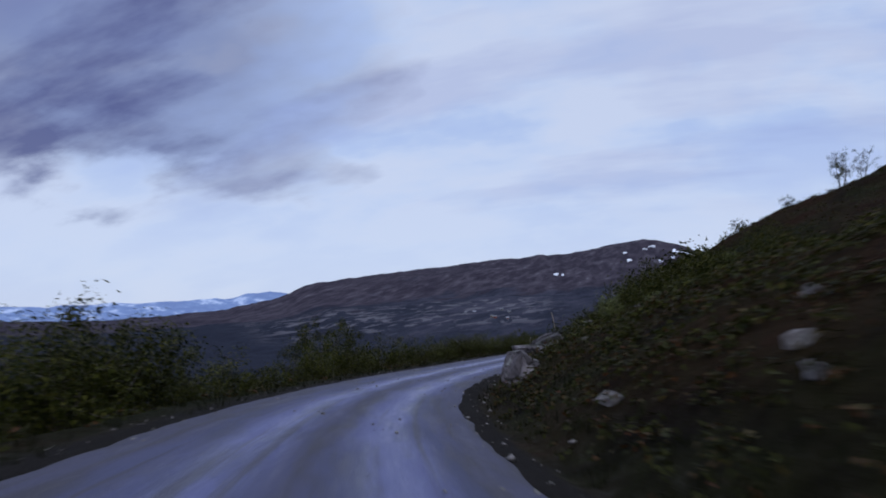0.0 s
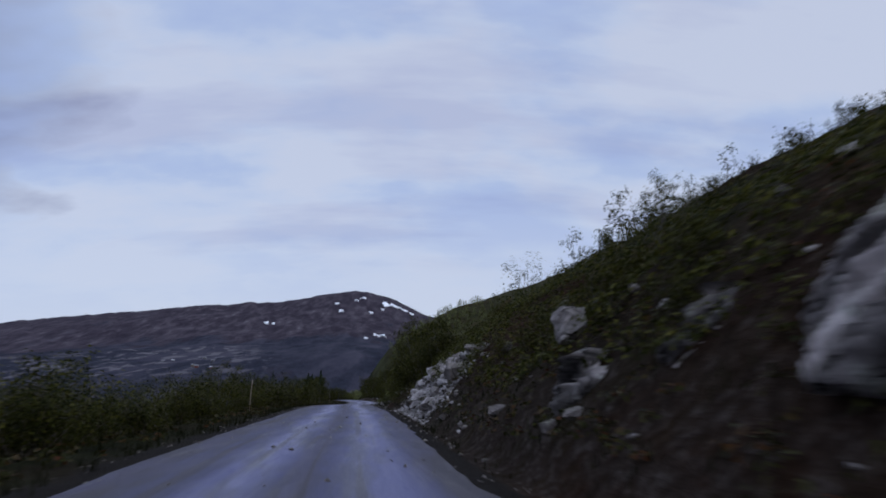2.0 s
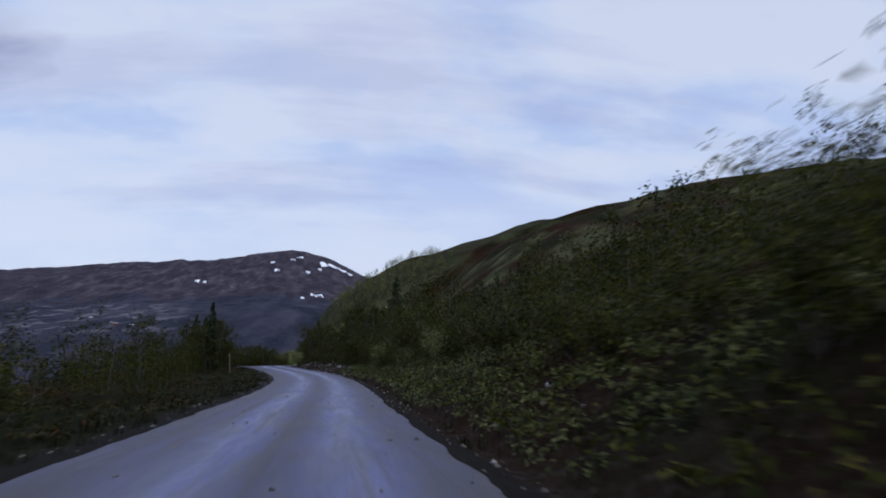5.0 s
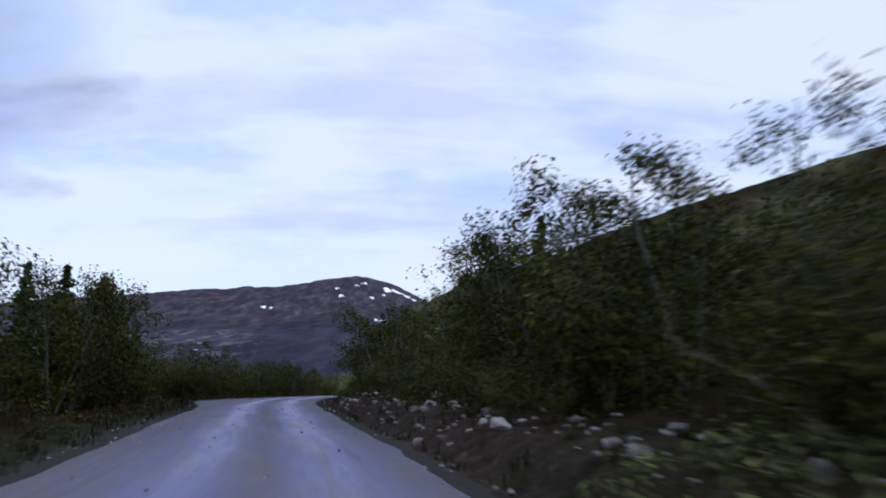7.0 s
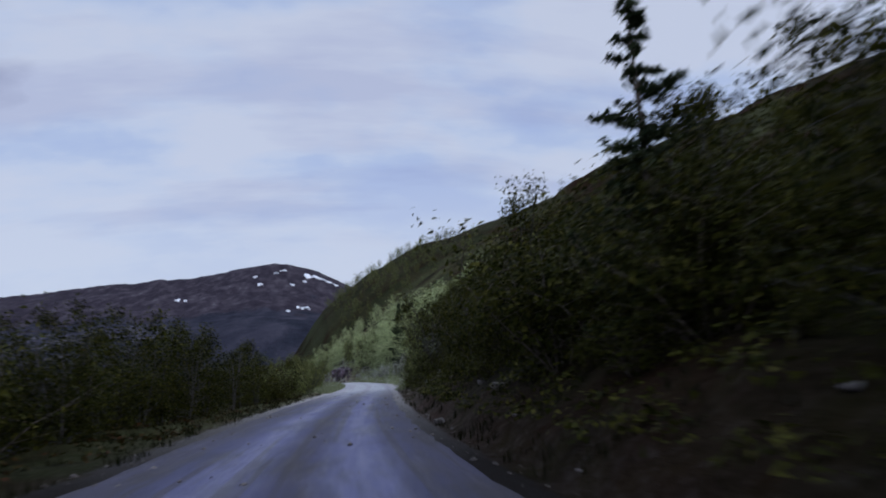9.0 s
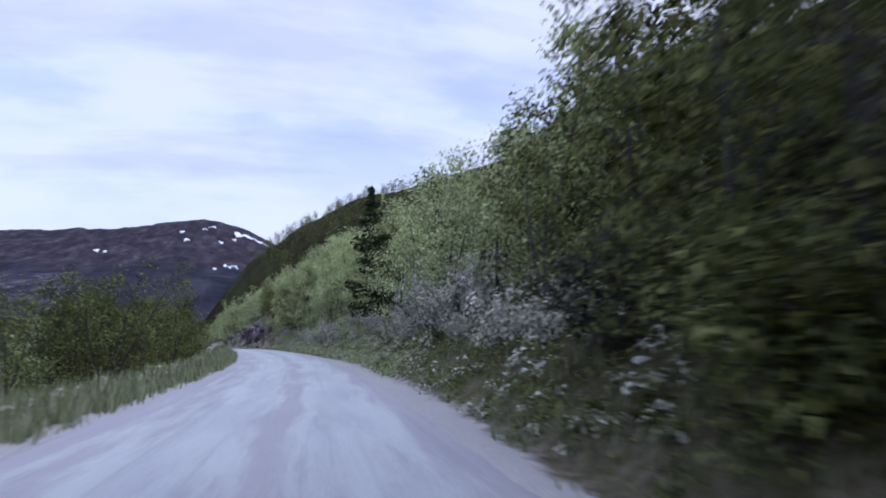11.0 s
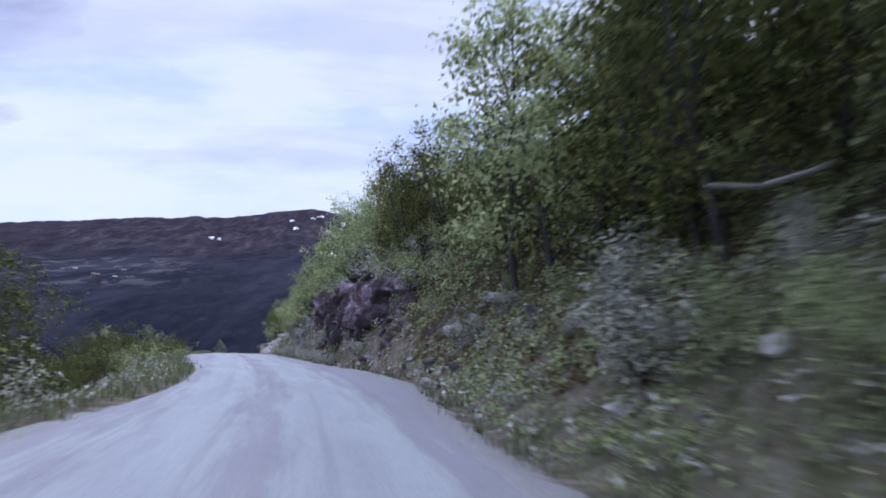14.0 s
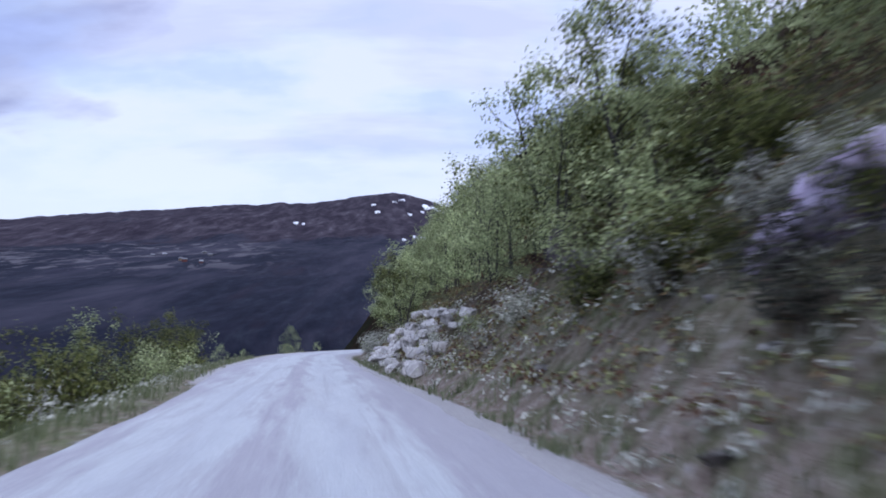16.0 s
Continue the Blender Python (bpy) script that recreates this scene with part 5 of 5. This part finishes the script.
# beside the first bend
outcrop(17.6, 4.0, (1.2, 1.9, 1.4), 601, turn=8, sink=0.5)
outcrop(27.0, 4.4, (0.8, 1.1, 0.7), 602, turn=70, sink=0.3)
outcrop(32.6, 4.45, (0.9, 1.3, 1.75), 609, turn=-25, sink=0.34, points=30)
outcrop(33.1, 5.3, (0.8, 1.1, 1.0), 606, turn=50, sink=0.6, points=24)
stones(2, 30, 3.2, 8, 26, GREY, 0.12, 0.5, "stones on the bank", "angular grey stone lying on the heath bank")
for y, u, s in [(9, 11, 0.9), (12, 13, 0.7), (6, 9, 0.6)]:
    lay_rock(GREY[0], y, u, s, 0.4, "grey stone half sunk in the heath", "stone", "stones on the bank")
# outcrop with tall slabs
outcrop(65.5, 5.0, (0.8, 1.0, 1.0), 615, ROCK, 0, label="pale bedrock slab standing out of the bank")
outcrop(68.4, 5.8, (0.7, 0.8, 0.9), 616, ROCK, 40, label="pale bedrock slab standing out of the bank")
stones(48, 76, 3.2, 8, 44, GREY + DUSKY[:1], 0.12, 0.5, "stones on the bank", "angular grey stone lying on the heath bank")
# the scree
for _ in range(120):
    y, w = rnd.uniform(77.5, 91), rnd.random()
    u = 3.3 + 2.1 * w ** 0.9
    s = 0.26 + 0.62 * rnd.random() ** 2
    lay_rock(rnd.choice(GREY + DUSKY), y, u, s, rnd.uniform(0.1, 0.3), "pale angular block in the roadside scree", "stone", "blocks of the roadside scree")
stones(78, 93, 3.3, 5.3, 800, DUSKY + GREY, 0.12, 0.27, "blocks of the roadside scree", "pale angular block in the roadside scree")
stones(77, 92, 3.2, 5.0, 900, GREY + DUSKY + DUSKY, 0.13, 0.269, "blocks of the roadside scree", "pale angular block in the roadside scree")
stones(75, 96, 3.1, 5.6, 300, GREY + DUSKY, 0.10, 0.30, "blocks of the roadside scree", "pale angular block in the roadside scree")
for y, u, s, m in [(80.0, 3.7, 0.85, DUSKY[0]), (82.5, 4.2, 0.8, DUSKY[1]), (79.2, 4.6, 1.1, GREY[1]), (84.5, 4.0, 1.0, DUSKY[3]), (86.5, 3.9, 1.1, DUSKY[0]), (88.0, 4.6, 0.9, DUSKY[2]), (81.0, 4.9, 1.0, DUSKY[3]), (90.5, 4.2, 1.0, GREY[4]), (83, 4.7, 0.8, DUSKY[1]), (92, 5.0, 0.9, DUSKY[1])]:
    lay_rock(m, y, u, s, 0.18, "large pale boulder in the roadside scree", "boulder", "blocks of the roadside scree")
stones(106, 124, 3.3, 5.2, 60, GREY, 0.10, 0.36, "stones on the bank", "pale angular stone beside the road")
stones(100, 186, 3.1, 5.4, 50, GREY + DUSKY[:1], 0.10, 0.42, "stones on the bank", "small angular stone beside the road")
stones(191, 224, 3.2, 6.0, 230, GREY, 0.08, 0.34, "stones on the bank", "small pale stone on the bare earth bank")
for y, u, s in [(208, 5.1, 0.5), (211, 4.4, 0.4), (222, 5.4, 1.05), (223.5, 6.2, 0.9), (221, 4.6, 0.35), (205, 4.2, 0.4), (199, 4.0, 0.45)]:
    lay_rock(rnd.choice(DUSKY), y, u, s, 0.2, "pale boulder on the bare earth bank", "boulder", "stones on the bank")
stones(226, 300, 3.1, 5.2, 36, GREY, 0.10, 0.4, "stones on the bank", "small angular stone beside the road")
stones(384, 399, 3.2, 5.6, 110, WHITE + GREY, 0.12, 0.42, "stones on the bank", "pale stone on the brown earth bank")
stones(300, 386, 3.2, 6.0, 40, GREY + WHITE, 0.10, 0.4, "stones on the bank", "small stone among the verge plants")
for y, u, s, m in [(396, 5.8, 0.9, WHITE[0]), (395, 3.7, 0.75, GREY[0]), (397.3, 3.5, 0.5, GREY[1]), (381, 4.6, 0.5, WHITE[1]), (382.5, 3.9, 0.45, WHITE[2]), (369, 4.4, 0.5, WHITE[3]), (390, 5.0, 0.6, GREY[4]), (396.6, 4.7, 0.95, WHITE[1]), (394.2, 4.4, 0.5, WHITE[3]), (393.6, 3.7, 0.4, WHITE[2])]:
    lay_rock(m, y, u, s, 0.2, "pale boulder beside the road", "boulder", "stones on the bank")


def cliff_face(y0, y1, u0, tall, seed, label, mat=CLIFF, wide=0.55, dip=0.8, deep=0.8, slope=0.4):
    """A jointed rock face: slanting slabs that step in and out, splintered edges, ledges and clefts painted dark as if
    shaded.
    """
    ys, hs = np.arange(y0, y1, 0.065), np.linspace(0, 1, 52)
    gy_, gh = np.meshgrid(ys, hs, indexing="ij")
    end = np.clip(np.minimum(gy_ - y0, y1 - gy_) / 1.6, 0, 1) ** 0.6
    top = tall * (0.45 + 0.55 * end) * (1 + 0.16 * rough(gy_, 0 * gy_, 1.7, 3, seed) + 0.10 * lattice(np.floor(gy_ / 0.6).astype(np.int64), np.zeros_like(gy_, np.int64), seed + 1))
    shift = right_half(gy_) - HALF
    behind = land(road_x(gy_) + (u0 + shift - 0.2) / lean(gy_), gy_) - 0.3
    base = np.minimum(behind, land(road_x(gy_) + (u0 + shift - 1.5 * deep) / lean(gy_), gy_) - 0.25)
    h = gh * (top + behind - base)
    zero = np.zeros_like(gy_, np.int64)
    across_b = (gy_ + dip * h) / wide + 0.55 * rough(gy_, h, 1.9, 3, seed + 3)
    block = np.floor(across_b)
    f = across_b - block
    b = block.astype(np.int64)
    ledge = np.floor((h - slope * gy_) / (0.8 + 1.4 * dip) + 1.7 * lattice(b, zero, seed) + 0.35 * rough(gy_, h, 1.0, 2, seed + 5)).astype(np.int64)
    jut = deep * (lattice(b, ledge, seed + 7) ** 1.4 + 0.55 * f * lattice(b, ledge, seed + 8))
    chip = (gy_ + dip * 1.4 * h) / (wide * 0.31) + 0.7 * rough(gy_, h, 0.8, 2, seed + 13)
    c = np.floor(chip).astype(np.int64)
    jut = jut + 0.26 * deep * lattice(c, np.floor(h / 0.5 + 0.7 * c).astype(np.int64), seed + 17) + 0.10 * deep * (chip - c)
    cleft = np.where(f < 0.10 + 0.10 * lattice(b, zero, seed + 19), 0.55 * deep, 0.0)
    back = 0.20 * h + 7.0 * np.maximum(gh - 0.84, 0) ** 1.5
    u = u0 + 0.25 - jut + cleft + back + 1.1 * (1 - end) + 0.05 * rough(gy_ * 2, h * 2, 0.6, 4, seed + 9)
    x = road_x(gy_) + (u + shift) / lean(gy_)
    # random tone for each slab and chip; the clefts get painted shade
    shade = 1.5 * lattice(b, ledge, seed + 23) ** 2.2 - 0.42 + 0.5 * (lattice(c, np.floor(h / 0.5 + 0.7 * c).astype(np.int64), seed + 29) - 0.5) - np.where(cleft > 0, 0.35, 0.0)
    ob = mesh_object("cliff", np.stack([x, gy_, base + h], -1).reshape(-1, 3), grid_faces(*gy_.shape), mat)
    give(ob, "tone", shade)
    return tagged(ob, label, "cliff", "rock outcrops along the bank")


cliff_face(20.3, 24.4, 4.4, 1.15, 668, "low ledge of grey bedrock along the bank", BEDROCK)
cliff_face(54.6, 58.8, 4.2, 2.2, 670, "grey jointed rock face standing in the heath bank", ROCK, 0.62, 1.1, 0.6)
cliff_face(59.0, 61.5, 4.0, 2.3, 675, "grey rock slab standing in the heath bank", ROCK, 0.55, 1.2, 0.6)
cliff_face(61.7, 64.2, 3.8, 1.7, 676, "low grey rock slab standing in the heath bank", ROCK, 0.5, 1.2, 0.55)
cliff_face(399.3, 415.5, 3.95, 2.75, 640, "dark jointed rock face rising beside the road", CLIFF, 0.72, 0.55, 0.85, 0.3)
cliff_face(420.6, 428.0, 4.1, 1.75, 650, "low lilac-grey jointed rock face in the heath bank", LILAC, 0.34, 0.4, 0.5)
cliff_face(433.6, 437.8, 4.7, 1.8, 655, "low lilac-grey jointed rock face in the heath bank", LILAC, 0.5, 0.4, 0.5)
outcrop(443.0, 5.4, (1.0, 1.3, 1.3), 663, turn=-20)
outcrop(446.0, 6.4, (1.2, 1.5, 1.5), 664, turn=25)
stones(416, 452, 3.3, 6.5, 46, GREY + WHITE, 0.12, 0.5, "stones on the bank", "angular grey stone on the heath bank")
for i in range(64):
    y, u = rnd.uniform(449, 463), rnd.uniform(3.3, 5.3)
    lay_rock(WHITE[i % 4], y, u, rnd.uniform(0.45, 1.05), 0.12, "freshly broken white quartz block beside the road", "boulder", "heap of white blocks", lift=0.25 * rnd.random())

stones(399, 414, 3.1, 3.9, 60, WHITE + GREY, 0.12, 0.55, "stones on the bank", "pale broken stone at the foot of the rock face")
rubble("rubble", "small grey stones strewn along the bank", [q for q in SMALL if q[3] in GREY], ROCK)
rubble("rubble", "small pale stones strewn along the bank", [q for q in SMALL if q[3] in WHITE], PALE)
rubble("rubble", "small pale stones of the scree along the bank", [q for q in SMALL if q[3] in DUSKY], SCREE)

# loose stones on the gravel and along its edges, too many to count
rng = np.random.default_rng(71)
n = 3600
sy = rng.uniform(-12, 300, n)
su = np.where(rng.random(n) < 0.5, 1, -1) * (HALF - 0.9 + 1.5 * rng.random(n) ** 0.7)
su = np.where(rng.random(n) < 0.25, rng.uniform(-2.4, 2.4, n), su)
sx = road_x(sy) + su / lean(sy)
flat_z = road_z(sy) + 0.03 - 0.05 * (su / HALF) ** 2
sz = np.where(np.abs(su) < HALF - 0.1, flat_z, np.maximum(land(sx, sy), flat_z - 0.06))
size = 0.012 + 0.045 * rng.random(n) ** 3
octa = np.array([(1, 0, 0), (0, 1, 0), (-1, 0, 0), (0, -1, 0), (0, 0, 0.8), (0, 0, -0.5)])
tri = np.array([(0, 1, 4), (1, 2, 4), (2, 3, 4), (3, 0, 4), (1, 0, 5), (2, 1, 5), (3, 2, 5), (0, 3, 5)])
v = octa[None] * (0.6 + 0.8 * rng.random((n, 6, 1))) * size[:, None, None] + np.stack([sx, sy, sz], 1)[:, None]
f = tri[None] + 6 * np.arange(n)[:, None, None]
tagged(mesh_object("loose_gravel", v.reshape(-1, 3), f.reshape(-1, 3), ROCK), "loose gravel scattered on the road and its edges", "gravel", kind="stuff")

# ---------------------------------------------------------------- grass and heath


def blades(n, y0, y1, u_of, height, seed, name, label, mat):
    """Many grass blades in one mesh, in tufts."""
    rng = np.random.default_rng(seed)
    tuft = n // 9
    ty, tu = rng.uniform(y0, y1, tuft), u_of(rng, tuft)
    pick = rng.integers(0, tuft, n)
    y = ty[pick] + rng.normal(size=n) * 0.10
    u = tu[pick] + rng.normal(size=n) * 0.10
    tl = np.where(u < 0, left_half(y) - HALF, 0)
    u = np.where(u < 0, u - tl, u + right_half(y) - HALF)
    u = np.where(u > 0, u + 0.7 * ease(300, 308, y) * (1 - ease(330, 342, y)), u)
    x = road_x(y) + u / lean(y)
    z = land(x, y) - 0.02
    tall = height * (0.5 + 0.8 * rng.random(n)) * (0.6 + 0.8 * rng.random(tuft)[pick])
    a = rng.random(n) * 2 * math.pi
    lean_d = rng.random(n) * 0.6
    w = 0.006 + 0.008 * rng.random(n)
    base = np.stack([x, y, z], 1)
    side = np.stack([-np.sin(a), np.cos(a), 0 * a], 1) * w[:, None]
    mid = base + np.stack([np.cos(a) * lean_d * 0.35 * tall, np.sin(a) * lean_d * 0.35 * tall, 0.6 * tall], 1)
    tip = base + np.stack([np.cos(a) * lean_d * tall, np.sin(a) * lean_d * tall, tall * (1 - 0.25 * lean_d)], 1)
    v = np.stack([base - side, base + side, mid + side * 0.7, tip, mid - side * 0.7], 1)
    k = 5 * np.arange(n)[:, None]
    f = np.concatenate([k + [0, 1, 2], k + [0, 2, 4], k + [4, 2, 3]], 0)
    tagged(mesh_object(name, v.reshape(-1, 3), f, mat), label, "grass", kind="stuff")


blades(24000, -6, 300, lambda r, m: np.where(r.random(m) < 0.62, -(2.75 + 3.2 * r.random(m) ** 1.6), 3.0 + 2.2 * r.random(m) ** 1.4), 0.20, 811, "verge_grass", "short grass, darkened for dim light, along the edges of the road", DIM_GRASS)
blades(15000, 298, 374, lambda r, m: -(2.5 + 1.3 * r.random(m) ** 1.4), 0.30, 813, "verge_grass", "thick green grass on the low lip beside the road", GRASS)
blades(32000, 296, 470, lambda r, m: np.where(r.random(m) < 0.55, -(2.65 + 2.4 * r.random(m) ** 1.5), 2.75 + 2.6 * r.random(m) ** 1.3), 0.22, 812, "verge_grass", "lush green grass along the edges of the road", GRASS)


def clumps(n, per, y0, y1, u_of, size, leaf, seed, name, label, mat):
    """Low heath plants: small mounds of leaves, joined."""
    rng = np.random.default_rng(seed)
    y, u = rng.uniform(y0, y1, n), u_of(rng, n)
    u = np.where(u < 0, u - (left_half(y) - HALF), u + right_half(y) - HALF)
    x = road_x(y) + u / lean(y)
    s = size * (0.45 + 0.9 * rng.random(n))
    d = rng.normal(size=(n, per, 3))
    d /= np.linalg.norm(d, axis=2)[:, :, None]
    d[:, :, 2] = np.abs(d[:, :, 2]) * 0.75
    c = np.stack([x, y, land(x, y) - 0.02], 1)[:, None] + d * s[:, None, None] * (0.55 + 0.45 * rng.random((n, per, 1)))
    v, f = leaves(c.reshape(-1, 3), leaf, rng, 1.5, 0.0, facing=d.reshape(-1, 3) + (0, 0, 0.3))
    tagged(mesh_object(name, v, f, mat), label, "heath", kind="stuff")


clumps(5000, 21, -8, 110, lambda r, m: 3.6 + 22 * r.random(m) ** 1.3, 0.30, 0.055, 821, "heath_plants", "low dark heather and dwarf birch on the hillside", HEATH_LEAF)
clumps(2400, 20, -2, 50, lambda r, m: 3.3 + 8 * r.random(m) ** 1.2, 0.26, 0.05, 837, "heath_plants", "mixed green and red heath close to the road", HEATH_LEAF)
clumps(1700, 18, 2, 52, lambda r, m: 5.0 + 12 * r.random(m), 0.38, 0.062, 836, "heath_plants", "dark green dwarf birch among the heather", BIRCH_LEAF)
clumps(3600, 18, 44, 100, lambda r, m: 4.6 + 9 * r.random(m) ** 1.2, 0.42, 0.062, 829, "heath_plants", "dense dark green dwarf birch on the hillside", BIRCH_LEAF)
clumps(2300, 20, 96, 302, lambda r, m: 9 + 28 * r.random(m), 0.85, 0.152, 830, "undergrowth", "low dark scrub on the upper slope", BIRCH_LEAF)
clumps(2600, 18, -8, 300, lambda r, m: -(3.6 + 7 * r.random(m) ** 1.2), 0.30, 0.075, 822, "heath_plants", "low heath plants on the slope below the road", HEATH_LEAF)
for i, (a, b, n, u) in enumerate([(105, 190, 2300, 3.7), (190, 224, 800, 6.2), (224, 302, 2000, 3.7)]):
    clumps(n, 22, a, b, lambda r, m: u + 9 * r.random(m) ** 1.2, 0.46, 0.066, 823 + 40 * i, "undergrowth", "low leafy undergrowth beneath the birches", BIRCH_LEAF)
clumps(1500, 22, 140, 194, lambda r, m: 3.4 + 4.5 * r.random(m), 0.36, 0.06, 838, "undergrowth", "mid-green leafy plants on the roadside bank", MID_LEAF)
clumps(900, 26, 298, 322, lambda r, m: 3.3 + 8 * r.random(m) ** 1.3, 0.40, 0.05, 839, "undergrowth", "mid-green undergrowth beneath the first trees", MID_LEAF)
clumps(2900, 30, 316, 391, lambda r, m: 3.3 + 8 * r.random(m) ** 1.3, 0.40, 0.047, 824, "undergrowth", "undergrowth in brightened green beneath the trees", LIT_LEAF)
clumps(2600, 20, 300, 470, lambda r, m: np.where(r.random(m) < 0.4, -(3.2 + 5 * r.random(m)), 3.2 + 3 * r.random(m)), 0.32, 0.058, 825, "willow_scrub", "low grey willow scrub along the verge", WILLOW_LEAF)
clumps(520, 20, 384, 400, lambda r, m: 3.8 + 3.6 * r.random(m), 0.28, 0.065, 828, "heath_plants", "russet heath among the stones of the bank", RUSSET_LEAF)
clumps(260, 20, 384, 400, lambda r, m: 3.4 + 2.4 * r.random(m), 0.26, 0.060, 835, "heath_plants", "yellow-green heath along the stony edge", LIT_LEAF)
clumps(3600, 26, 398, 470, lambda r, m: 3.8 + 11 * r.random(m) ** 1.2, 0.36, 0.058, 826, "heath_plants", "russet and green heath on the steep bank", RUSSET_LEAF)
clumps(1100, 24, 398, 418, lambda r, m: 4.3 + 2.6 * r.random(m), 0.42, 0.06, 827, "undergrowth", "yellow-green plants along the top of the rock face", LIT_LEAF)

# ---------------------------------------------------------------- snow stakes, fallen birch, village


def stake(y, u, tall, tip_x, tip_y):
    p = at(y, u)
    root = tagged(new("snow_stake"), "thin weathered wooden snow stake leaning beside the road", "stake", "snow stakes along the road")
    root.matrix_world = pose(p.x, p.y, p.z, tip_x, tip_y, 0)
    v, f = tube([(0, 0, -0.3), (0, 0, tall * 0.5), (0.01, 0, tall * 0.97), (0.01, 0, tall)], [0.028, 0.025, 0.022, 0.004], 7)
    mesh_object("pole", v, f, STAKE_WOOD, root, True)


stake(42.5, 4.6, 2.2, 0, -13)
stake(94, -4.9, 1.7, 0, 4)
stake(196, -5.4, 1.7, 2, -3)

p = at(383, 6.0)
root = tagged(new("fallen_birch"), "bare pale fallen birch stem hanging out of the bank", "dead tree")
root.location = p
v, f = gather([tube([(-1.4, -1.0, 0.5), (-0.5, -0.4, 0.62), (0.6, 0.3, 0.95), (1.6, 1.2, 1.3)], [0.02, 0.035, 0.05, 0.07], 7)])
mesh_object("stem", v, f, bark_material("dead_birch_bark", (0.30, 0.28, 0.26), (0.58, 0.56, 0.54)), root, True)
for a, b in [((-0.5, -0.4, 0.62), (-0.9, -1.3, 0.9)), ((0.3, 0.1, 0.85), (-0.3, 1.0, 1.3))]:
    v, f = tube([a, ((a[0] + b[0]) / 2, (a[1] + b[1]) / 2, (a[2] + b[2]) / 2 + 0.06), b], [0.025, 0.016, 0.005], 5)
    mesh_object("branch", v, f, BIRCH_BARK, root, True)

WALLS = [plain_material("white_boards", (0.11, 0.11, 0.11), 0.7, 3), plain_material("ochre_boards", (0.16, 0.12, 0.08), 0.7, 3), plain_material("red_boards", (0.13, 0.04, 0.03), 0.7, 3)]
ROOFS = [plain_material("slate_roof", (0.12, 0.12, 0.13), 0.7, 2), plain_material("pale_metal_roof", (0.22, 0.225, 0.24), 0.5, 2)]
GLASS_DARK = plain_material("dark_panes", (0.03, 0.035, 0.045), 0.2, 2)
COLOURS = ["white", "ochre", "red"]


def house(az, r, w, d, h, turn, ci, ri):
    x, y = FELL_AT[0] - math.sin(radians(az)) * r, FELL_AT[1] + math.cos(radians(az)) * r
    z = float(fell_height(np.array([az]), np.array([r]))[0])
    root = tagged(new("house"), COLOURS[ci] + " wooden farmhouse with a gabled roof in the valley", "house", "houses of the village")
    root.matrix_world = pose(x, y, z, 0, 0, turn)
    a, b = w / 2, d / 2
    verts = [(-a, -b, -3), (a, -b, -3), (a, b, -3), (-a, b, -3), (-a, -b, h), (a, -b, h), (a, b, h), (-a, b, h)]
    mesh_object("wall", verts, [(0, 1, 5, 4), (1, 2, 6, 5), (2, 3, 7, 6), (3, 0, 4, 7)], WALLS[ci], root)
    o, rh = 0.5, h + d * 0.42
    roof = [(-a - o, -b - o, h - 0.2), (a + o, -b - o, h - 0.2), (a + o, b + o, h - 0.2), (-a - o, b + o, h - 0.2), (-a - o, 0, rh), (a + o, 0, rh)]
    mesh_object("roof", roof, [(0, 1, 5), (0, 5, 4), (2, 3, 4), (2, 4, 5), (0, 4, 3), (1, 2, 5)], ROOFS[ri], root)
    for i in range(3):
        c = -a + w * (i + 0.5) / 3
        mesh_object("window", [(c - 0.6, -b - 0.06, h * 0.35), (c + 0.6, -b - 0.06, h * 0.35), (c + 0.6, -b - 0.06, h * 0.75), (c - 0.6, -b - 0.06, h * 0.75), (c - 0.6, -b + 0.2, h * 0.35), (c + 0.6, -b + 0.2, h * 0.35), (c + 0.6, -b + 0.2, h * 0.75), (c - 0.6, -b + 0.2, h * 0.75)], [(0, 1, 2, 3), (0, 4, 5, 1), (3, 2, 6, 7), (0, 3, 7, 4), (1, 5, 6, 2)], GLASS_DARK, root)


for i in range(7):
    house(rnd.gauss(17.5, 2.4), rnd.uniform(1050, 1600), rnd.uniform(5, 8), rnd.uniform(4.5, 6), rnd.uniform(2.4, 3.4), rnd.uniform(-30, 30), rnd.choice([0, 0, 0, 1, 2]), rnd.choice([0, 1]))
